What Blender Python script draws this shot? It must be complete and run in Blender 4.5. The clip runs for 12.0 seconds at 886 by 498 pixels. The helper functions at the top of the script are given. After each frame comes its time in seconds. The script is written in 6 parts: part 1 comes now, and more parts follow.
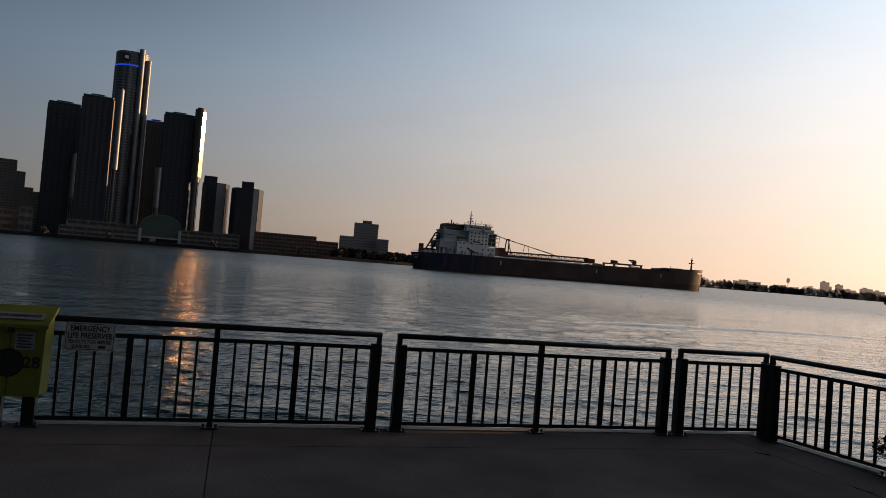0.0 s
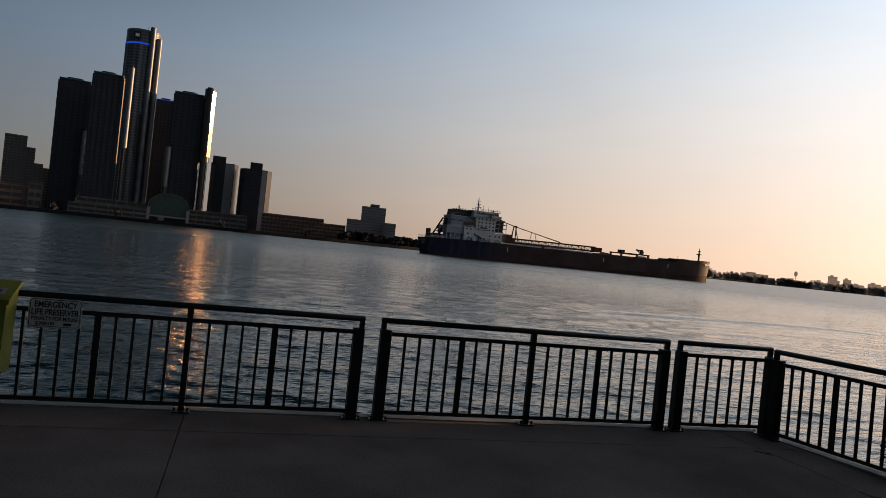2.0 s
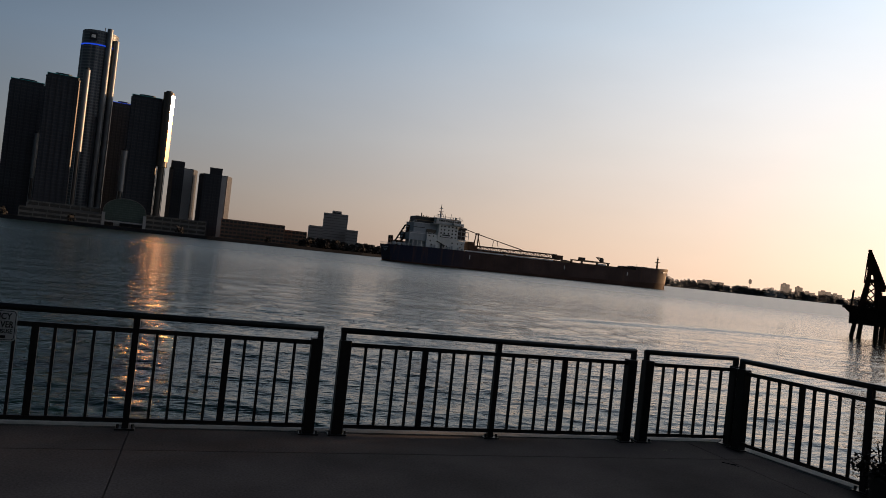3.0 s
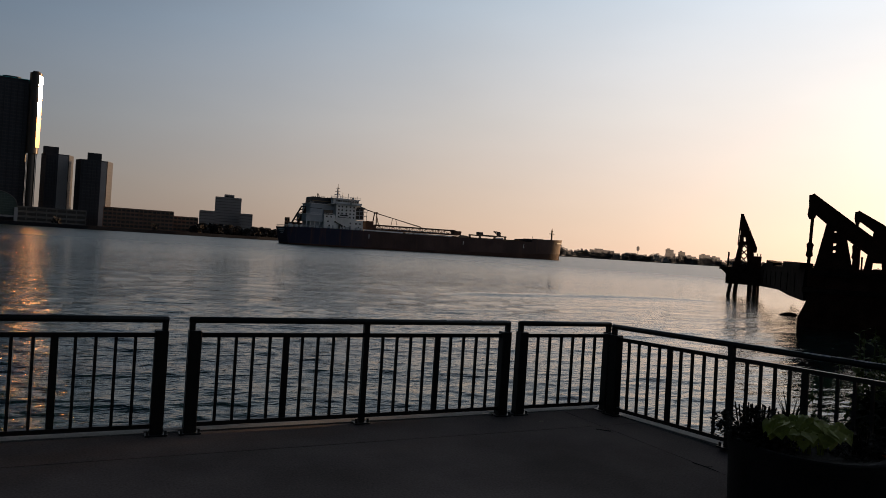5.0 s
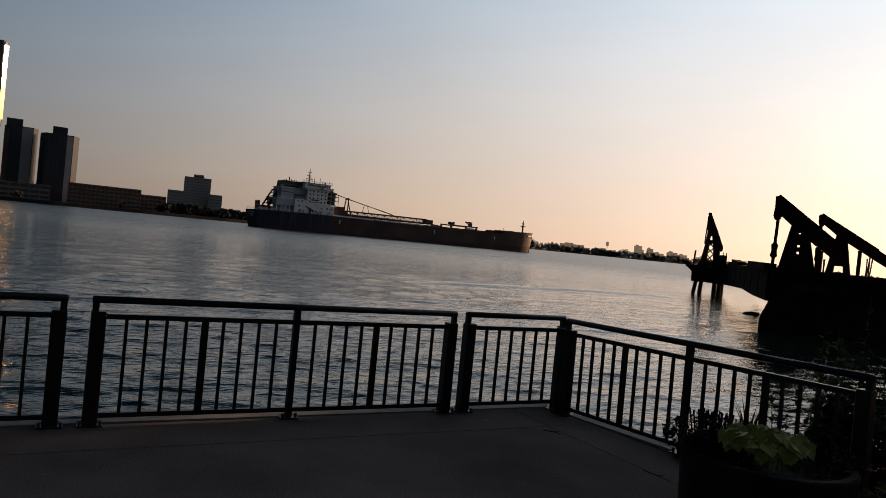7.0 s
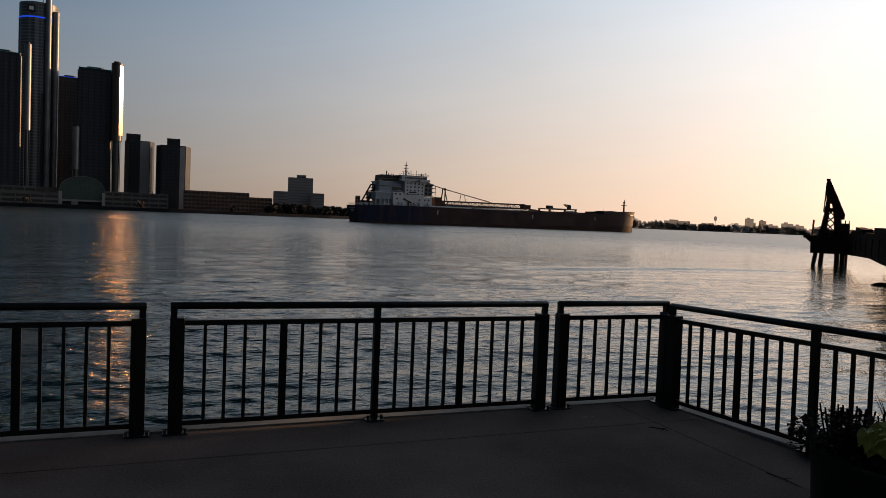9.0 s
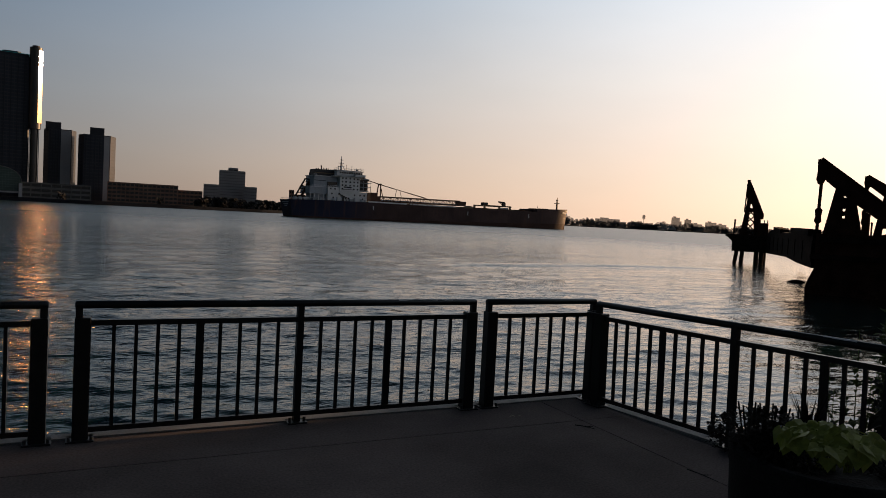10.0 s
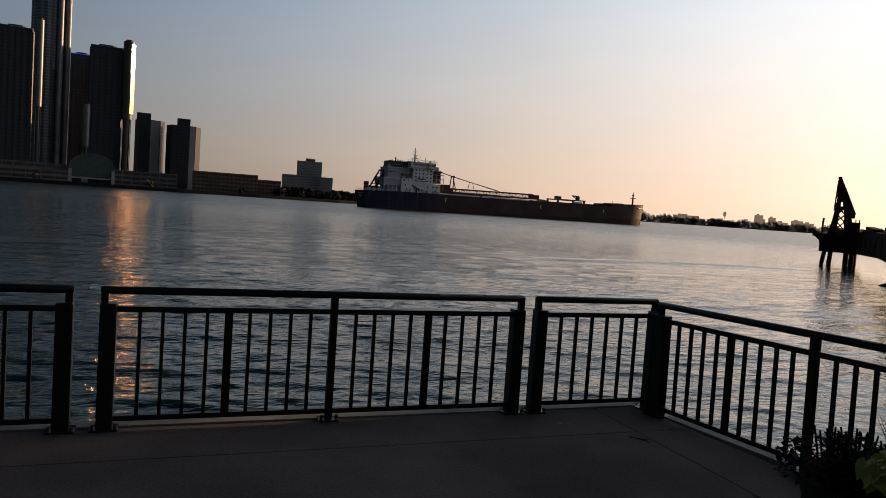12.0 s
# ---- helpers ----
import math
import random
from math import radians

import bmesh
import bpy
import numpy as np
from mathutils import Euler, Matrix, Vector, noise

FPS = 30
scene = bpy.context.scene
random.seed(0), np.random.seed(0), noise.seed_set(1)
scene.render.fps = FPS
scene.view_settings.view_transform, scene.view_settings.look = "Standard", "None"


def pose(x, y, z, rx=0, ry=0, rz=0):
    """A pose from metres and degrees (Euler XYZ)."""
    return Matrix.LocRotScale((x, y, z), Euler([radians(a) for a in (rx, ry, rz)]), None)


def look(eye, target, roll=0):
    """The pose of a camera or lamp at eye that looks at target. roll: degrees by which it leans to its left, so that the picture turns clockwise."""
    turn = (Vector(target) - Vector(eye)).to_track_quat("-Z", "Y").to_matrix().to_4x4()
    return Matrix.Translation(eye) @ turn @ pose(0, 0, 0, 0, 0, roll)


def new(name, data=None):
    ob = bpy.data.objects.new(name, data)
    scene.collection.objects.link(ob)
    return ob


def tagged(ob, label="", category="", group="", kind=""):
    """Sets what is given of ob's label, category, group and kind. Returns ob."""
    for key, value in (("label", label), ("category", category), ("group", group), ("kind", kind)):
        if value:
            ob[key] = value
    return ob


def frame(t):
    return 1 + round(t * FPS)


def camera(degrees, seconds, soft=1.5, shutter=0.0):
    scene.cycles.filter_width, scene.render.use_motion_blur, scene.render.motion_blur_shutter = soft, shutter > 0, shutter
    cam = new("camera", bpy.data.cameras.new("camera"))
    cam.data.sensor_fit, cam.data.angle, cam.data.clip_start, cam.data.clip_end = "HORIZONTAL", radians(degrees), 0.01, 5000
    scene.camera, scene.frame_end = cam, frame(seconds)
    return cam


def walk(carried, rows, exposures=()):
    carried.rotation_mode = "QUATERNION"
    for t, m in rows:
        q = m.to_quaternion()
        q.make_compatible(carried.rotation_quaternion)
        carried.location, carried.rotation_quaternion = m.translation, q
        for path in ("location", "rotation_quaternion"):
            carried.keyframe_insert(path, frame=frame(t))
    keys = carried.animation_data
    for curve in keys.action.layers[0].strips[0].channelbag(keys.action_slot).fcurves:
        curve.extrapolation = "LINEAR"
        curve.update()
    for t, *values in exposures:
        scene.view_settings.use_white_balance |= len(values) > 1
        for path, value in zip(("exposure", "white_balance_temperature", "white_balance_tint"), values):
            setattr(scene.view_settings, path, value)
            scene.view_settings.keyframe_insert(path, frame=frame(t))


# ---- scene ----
cam = camera(64.1, 12.0, soft=0.6)
PATH = [
    (0, (-1.559, -1.266, 1.658), (-1.008, 0.656, 1.702), 4.7),
    (0.5, (-1.551, -1.15, 1.657), (-0.945, 0.755, 1.736), 4.7),
    (1, (-1.521, -1.065, 1.659), (-0.94, 0.848, 1.73), 3.9),
    (1.5, (-1.366, -1.033, 1.648), (-0.861, 0.902, 1.675), 5.8),
    (2, (-1.29, -0.971, 1.642), (-0.754, 0.956, 1.643), 6.0),
    (2.5, (-1.277, -0.839, 1.646), (-0.638, 1.055, 1.717), 5.9),
    (2.7, (-1.27, -0.79, 1.642), (-0.632, 1.105, 1.675), 6.3),
    (4.3, (-0.888, -0.681, 1.648), (-0.244, 1.212, 1.67), 3.8),
    (4.5, (-0.856, -0.647, 1.658), (-0.115, 1.21, 1.654), 3.5),
    (5, (-0.785, -0.54, 1.646), (0.114, 1.246, 1.642), 3.7),
    (5.5, (-0.691, -0.399, 1.638), (0.271, 1.353, 1.577), 4.4),
    (6, (-0.531, -0.339, 1.634), (0.382, 1.44, 1.591), 4.9),
    (6.5, (-0.387, -0.312, 1.637), (0.49, 1.484, 1.56), 4.8),
    (7, (-0.317, -0.184, 1.613), (0.656, 1.563, 1.585), 5.7),
    (7.5, (-0.303, -0.032, 1.625), (0.628, 1.738, 1.579), 4.3),
    (7.7, (-0.302, -0.014, 1.628), (0.604, 1.769, 1.6), 4.3),
    (9.3, (0.04, 0.12, 1.627), (0.75, 1.988, 1.537), 2.1),
    (9.5, (0.061, 0.109, 1.631), (0.847, 1.945, 1.535), 1.9),
    (10, (0.089, 0.198, 1.635), (0.978, 1.988, 1.548), 3.0),
    (10.5, (0.126, 0.329, 1.623), (1.033, 2.11, 1.56), 4.0),
    (11, (0.174, 0.422, 1.613), (1.066, 2.209, 1.498), 4.0),
    (11.5, (0.315, 0.456, 1.62), (1.098, 2.294, 1.516), 5.2),
    (12, (0.447, 0.469, 1.621), (1.151, 2.337, 1.501), 4.0),
]
walk(cam, [(t, look(eye, target, roll)) for t, eye, target, roll in PATH], exposures=[(0.0, 0.03), (2.7, 0.03), (4.5, -0.08), (5.5, -0.22), (6.5, -0.2), (7.7, -0.16), (9.3, 0.05), (9.6, 0.05), (10.5, -0.15), (11.2, -0.08), (12.0, 0.05)])

# ---- world and sun ----
SUN_AZ, SUN_EL = 76.0, 9.2
HAZE_LIGHT, HAZE_FALL = 2.0, 0.38
world = bpy.data.worlds.new("morning_sky")
scene.world = world
world.use_nodes = True
wn, wl = world.node_tree.nodes, world.node_tree.links
sky = wn.new("ShaderNodeTexSky")
sky.sky_type, sky.sun_disc = "NISHITA", False
sky.sun_elevation, sky.sun_rotation = radians(SUN_EL), radians(SUN_AZ)
sky.air_density, sky.dust_density, sky.ozone_density, sky.altitude = 1.0, 1.5, 2.0, 0


def math_node(op, a, b=None):
    node = wn.new("ShaderNodeMath")
    node.operation = op
    for k, v in enumerate((a, b)):
        if isinstance(v, (int, float)):
            node.inputs[k].default_value = v
        elif v is not None:
            wl.new(v, node.inputs[k])
    return node.outputs[0]


# morning haze: brighter towards the sun, warm near the horizon and blue above
way = wn.new("ShaderNodeTexCoord").outputs["Generated"]
dot = wn.new("ShaderNodeVectorMath")
dot.operation = "DOT_PRODUCT"
dot.inputs[1].default_value = (math.sin(radians(SUN_AZ)), math.cos(radians(SUN_AZ)), 0.0)
wl.new(way, dot.inputs[0])
glow = math_node("MULTIPLY", math_node("POWER", 2.0, math_node("DIVIDE", dot.outputs["Value"], HAZE_FALL)), HAZE_LIGHT)
split = wn.new("ShaderNodeSeparateXYZ")
wl.new(way, split.inputs[0])
tint = wn.new("ShaderNodeValToRGB")
stops = ((0.0, (1.0, 0.70, 0.53)), (0.06, (1.0, 0.77, 0.635)), (0.14, (0.945, 0.865, 0.81)), (0.26, (0.78, 0.88, 0.99)), (0.50, (0.54, 0.63, 0.78)), (0.70, (0.19, 0.21, 0.24)), (1.0, (0.09, 0.10, 0.115)))
while len(tint.color_ramp.elements) < len(stops):
    tint.color_ramp.elements.new(0.5)
for el, (at, rgb) in zip(tint.color_ramp.elements, stops):
    el.position, el.color = at, (*rgb, 1)
# the haze reaches higher on the sun's side
wl.new(math_node("MULTIPLY", split.outputs["Z"], math_node("ADD", math_node("MULTIPLY", dot.outputs["Value"], -0.5), 1.12)), tint.inputs["Fac"])
cool = wn.new("ShaderNodeMapRange")
cool.inputs["From Min"].default_value, cool.inputs["From Max"].default_value = -0.22, 0.65
wl.new(dot.outputs["Value"], cool.inputs["Value"])
shift = wn.new("ShaderNodeMix")
shift.data_type = "RGBA"
shift.inputs["A"].default_value, shift.inputs["B"].default_value = (0.83, 1.0, 1.23, 1), (1, 1, 1, 1)
wl.new(cool.outputs["Result"], shift.inputs["Factor"])
cooled = wn.new("ShaderNodeVectorMath")
cooled.operation = "MULTIPLY"
wl.new(tint.outputs["Color"], cooled.inputs[0]), wl.new(shift.outputs["Result"], cooled.inputs[1])
veil, streak = wn.new("ShaderNodeTexNoise"), wn.new("ShaderNodeMapping")
streak.inputs["Scale"].default_value = (1.0, 1.0, 3.5)
streak.inputs["Rotation"].default_value = (0.35, 0.2, 0)
veil.inputs["Scale"].default_value, veil.inputs["Detail"].default_value = 2.2, 5
wl.new(way, streak.inputs[0]), wl.new(streak.outputs[0], veil.inputs["Vector"])
glow = math_node("MULTIPLY", glow, math_node("ADD", math_node("MULTIPLY", veil.outputs["Fac"], 0.22), 0.89))
# the blue overhead deepens away from the sun
high = math_node("MAXIMUM", math_node("SUBTRACT", split.outputs["Z"], 0.2), 0.0)
away = math_node("MAXIMUM", math_node("SUBTRACT", 0.55, dot.outputs["Value"]), 0.0)
glow = math_node("MULTIPLY", glow, math_node("POWER", 2.0, math_node("MULTIPLY", math_node("MULTIPLY", math_node("MULTIPLY", high, high), away), -62.0)))
haze = wn.new("ShaderNodeVectorMath")
haze.operation = "SCALE"
wl.new(cooled.outputs[0], haze.inputs[0]), wl.new(glow, haze.inputs["Scale"])
blend = wn.new("ShaderNodeMix")
blend.data_type = "RGBA"
blend.clamp_result = False
blend.inputs["Factor"].default_value = 0.85
wl.new(sky.outputs[0], blend.inputs["A"]), wl.new(haze.outputs[0], blend.inputs["B"])
wl.new(blend.outputs["Result"], wn["Background"].inputs[0])
wn["Background"].inputs[1].default_value = 0.12
sun = new("sun", bpy.data.lights.new("sun", "SUN"))
sun.data.energy, sun.data.angle, sun.data.color = 5.0, radians(0.53), (1.0, 0.58, 0.28)
a, e = radians(SUN_AZ), radians(SUN_EL)
sun.matrix_world = look((0, 0, 0), (-math.sin(a) * math.cos(e), -math.cos(a) * math.cos(e), -math.sin(e)))

# ---- mesh helpers ----
WATER = -2.5
EYE_X, EYE_Y, EYE_Z = -0.6, -0.2, 1.64


def place(az, dist, el=None):
    """A point at a bearing and a distance from the middle of the walk; el gives its height."""
    x, y = EYE_X + dist * math.sin(radians(az)), EYE_Y + dist * math.cos(radians(az))
    return (x, y) if el is None else Vector((x, y, EYE_Z + dist * math.tan(radians(el))))


class Shape:
    """Collects faces for one mesh."""

    def __init__(self):
        self.v, self.f = [], []

    def add(self, verts, faces):
        n = len(self.v)
        self.v += [tuple(p) for p in verts]
        self.f += [tuple(n + i for i in q) for q in faces]
        return self

    def box(self, x0, x1, y0, y1, z0, z1, m=None, bevel=0.0):
        if bevel:
            b = bevel
            ring = [(x0 + b, y0), (x1 - b, y0), (x1, y0 + b), (x1, y1 - b), (x1 - b, y1), (x0 + b, y1), (x0, y1 - b), (x0, y0 + b)]
            inner = [(x0 + b, y0 + b), (x1 - b, y0 + b), (x1 - b, y0 + b), (x1 - b, y1 - b), (x1 - b, y1 - b), (x0 + b, y1 - b), (x0 + b, y1 - b), (x0 + b, y0 + b)]
            return self.rings([[(*p, z0) for p in ring], [(*p, z1 - b) for p in ring], [(p[0] * 0.5 + q[0] * 0.5, p[1] * 0.5 + q[1] * 0.5, z1) for p, q in zip(ring, inner)]], m=m)
        p = [(x, y, z) for z in (z0, z1) for x, y in ((x0, y0), (x1, y0), (x1, y1), (x0, y1))]
        if m is not None:
            p = [m @ Vector(q) for q in p]
        return self.add(p, [(3, 2, 1, 0), (4, 5, 6, 7), (0, 1, 5, 4), (1, 2, 6, 5), (2, 3, 7, 6), (3, 0, 4, 7)])

    def rings(self, rings, m=None, caps=True):
        n, pts, faces = len(rings[0]), [], []
        for ring in rings:
            pts += [Vector(p) for p in ring]
        if m is not None:
            pts = [m @ p for p in pts]
        for k in range(len(rings) - 1):
            for i in range(n):
                j = (i + 1) % n
                faces.append((k * n + i, k * n + j, k * n + n + j, k * n + n + i))
        if caps:
            faces.append(tuple(range(n))[::-1])
            faces.append(tuple((len(rings) - 1) * n + i for i in range(n)))
        return self.add(pts, faces)

    def prism(self, outline, z0, z1, m=None):
        return self.rings([[(x, y, z0) for x, y in outline], [(x, y, z1) for x, y in outline]], m=m)

    def tube(self, points, radius, n=10, caps=True):
        """A round bar along points; radius may be one number or one for each point."""
        points = [Vector(p) for p in points]
        radii = radius if isinstance(radius, (list, tuple)) else [radius] * len(points)
        rings = []
        for k, p in enumerate(points):
            d = (points[min(k + 1, len(points) - 1)] - points[max(k - 1, 0)]).normalized()
            side = d.cross(Vector((0, 0, 1)) if abs(d.z) < 0.9 else Vector((1, 0, 0))).normalized()
            up = side.cross(d)
            rings.append([p + radii[k] * (math.cos(2 * math.pi * i / n) * side + math.sin(2 * math.pi * i / n) * up) for i in range(n)])
        return self.rings(rings, caps=caps)

    def beam(self, p, q, w, h):
        """A square bar from p to q, w wide and h deep."""
        p, q = Vector(p), Vector(q)
        d = (q - p).normalized()
        side = d.cross(Vector((0, 0, 1)) if abs(d.z) < 0.95 else Vector((0, 1, 0))).normalized()
        up = side.cross(d)
        corners = ((-1, -1), (1, -1), (1, 1), (-1, 1))
        return self.rings([[c + side * (i * w / 2) + up * (j * h / 2) for i, j in corners] for c in (p, q)])


def part(name, shape, material, parent=None, label="", smooth=False):
    mesh = bpy.data.meshes.new(name)
    mesh.from_pydata(shape.v, [], shape.f)
    bm = bmesh.new()
    bm.from_mesh(mesh)
    bmesh.ops.recalc_face_normals(bm, faces=bm.faces)
    bm.to_mesh(mesh)
    bm.free()
    mesh.materials.append(material)
    if smooth:
        mesh.shade_smooth()
        mesh.set_sharp_from_angle(angle=radians(40))
    ob = new(name, mesh)
    if parent is not None:
        ob.parent = parent
    if label:
        tagged(ob, label=label)
    return ob


def share(name, mesh, parent, m=None):
    ob = new(name, mesh)
    ob.parent = parent
    if m is not None:
        ob.matrix_local = m
    return ob


def thing(name, m, label, category, group="", kind=""):
    ob = new(name)
    ob.matrix_world = m
    return tagged(ob, label, category, group, kind)


# ---- materials ----
def material(name, colour, rough=0.6, metal=0.0, vary=0.25, scale=3.0, fine=40.0, bump=0.1, depth=0.01, spread=0.0, colour2=None, spec=0.5):
    """A surface with broad stains and fine grain; scales in features a metre. spread: how far single pieces differ."""
    m = bpy.data.materials.new(name)
    m.use_nodes = True
    n, l = m.node_tree.nodes, m.node_tree.links
    b = n["Principled BSDF"]
    b.inputs["Roughness"].default_value, b.inputs["Metallic"].default_value = rough, metal
    b.inputs["Specular IOR Level"].default_value = spec
    tc = n.new("ShaderNodeTexCoord")
    broad, grain = n.new("ShaderNodeTexNoise"), n.new("ShaderNodeTexNoise")
    broad.inputs["Scale"].default_value, broad.inputs["Detail"].default_value = scale, 5
    grain.inputs["Scale"].default_value, grain.inputs["Detail"].default_value = fine, 3
    for t in (broad, grain):
        l.new(tc.outputs["Object"], t.inputs["Vector"])
    ramp = n.new("ShaderNodeValToRGB")
    ramp.color_ramp.elements[0].position, ramp.color_ramp.elements[1].position = 0.3, 0.72
    dark = colour2 or tuple(c * (1 - vary) for c in colour)
    ramp.color_ramp.elements[0].color = (*dark, 1)
    ramp.color_ramp.elements[1].color = (*(min(1, c * (1 + vary * 0.6)) for c in colour), 1)
    l.new(broad.outputs["Fac"], ramp.inputs["Fac"])
    mix = n.new("ShaderNodeMix")
    mix.data_type, mix.blend_type = "RGBA", "OVERLAY"
    mix.inputs["Factor"].default_value = min(1, vary * 1.4)
    l.new(ramp.outputs["Color"], mix.inputs["A"])
    l.new(grain.outputs["Fac"], mix.inputs["B"])
    out = mix.outputs["Result"]
    if spread:
        info, hsv, rng = n.new("ShaderNodeObjectInfo"), n.new("ShaderNodeHueSaturation"), n.new("ShaderNodeMapRange")
        rng.inputs["To Min"].default_value, rng.inputs["To Max"].default_value = 1 - spread, 1 + spread
        l.new(info.outputs["Random"], rng.inputs["Value"])
        l.new(rng.outputs["Result"], hsv.inputs["Value"])
        l.new(out, hsv.inputs["Color"])
        out = hsv.outputs["Color"]
    l.new(out, b.inputs["Base Color"])
    if bump:
        bp = n.new("ShaderNodeBump")
        bp.inputs["Strength"].default_value, bp.inputs["Distance"].default_value = bump, depth
        l.new(grain.outputs["Fac"], bp.inputs["Height"])
        l.new(bp.outputs["Normal"], b.inputs["Normal"])
    return m


def glowing(name, colour, strength):
    m = bpy.data.materials.new(name)
    m.use_nodes = True
    b = m.node_tree.nodes["Principled BSDF"]
    b.inputs["Base Color"].default_value = (*(c * 0.3 for c in colour), 1)
    b.inputs["Emission Color"].default_value, b.inputs["Emission Strength"].default_value = (*colour, 1), strength
    return m


def curtain_wall(name, glass, frame_colour, storey, bay, share_frame=0.3, rough=0.18, metal=0.0, spec=0.25):
    """Far facade: window bands of one storey and bays, seen from far off."""
    m = bpy.data.materials.new(name)
    m.use_nodes = True
    n, l = m.node_tree.nodes, m.node_tree.links
    b = n["Principled BSDF"]
    tc, sep = n.new("ShaderNodeTexCoord"), n.new("ShaderNodeSeparateXYZ")
    l.new(tc.outputs["Object"], sep.inputs[0])

    def stripes(socket, period, part_of):
        d, f, g = n.new("ShaderNodeMath"), n.new("ShaderNodeMath"), n.new("ShaderNodeMath")
        d.operation, f.operation, g.operation = "DIVIDE", "FRACT", "LESS_THAN"
        d.inputs[1].default_value, g.inputs[1].default_value = period, part_of
        l.new(socket, d.inputs[0]), l.new(d.outputs[0], f.inputs[0]), l.new(f.outputs[0], g.inputs[0])
        return g.outputs[0]

    add = n.new("ShaderNodeMath")
    add.operation = "ADD"
    l.new(sep.outputs["X"], add.inputs[0]), l.new(sep.outputs["Y"], add.inputs[1])
    mx = n.new("ShaderNodeMath")
    mx.operation = "MAXIMUM"
    l.new(stripes(sep.outputs["Z"], storey, share_frame), mx.inputs[0])
    l.new(stripes(add.outputs[0], bay, share_frame * 0.6), mx.inputs[1])
    dirt = n.new("ShaderNodeTexNoise")
    dirt.inputs["Scale"].default_value, dirt.inputs["Detail"].default_value = 0.05, 6
    l.new(tc.outputs["Object"], dirt.inputs["Vector"])
    mix, over = n.new("ShaderNodeMix"), n.new("ShaderNodeMix")
    mix.data_type = over.data_type = "RGBA"
    over.blend_type, over.inputs["Factor"].default_value = "OVERLAY", 0.35
    mix.inputs["A"].default_value, mix.inputs["B"].default_value = (*glass, 1), (*frame_colour, 1)
    l.new(mx.outputs[0], mix.inputs["Factor"])
    l.new(mix.outputs["Result"], over.inputs["A"]), l.new(dirt.outputs["Fac"], over.inputs["B"])
    l.new(over.outputs["Result"], b.inputs["Base Color"])
    rr = n.new("ShaderNodeMapRange")
    rr.inputs["To Min"].default_value, rr.inputs["To Max"].default_value = rough, 0.55
    l.new(mx.outputs[0], rr.inputs["Value"]), l.new(rr.outputs["Result"], b.inputs["Roughness"])
    b.inputs["Metallic"].default_value = metal
    b.inputs["Specular IOR Level"].default_value = spec
    return m


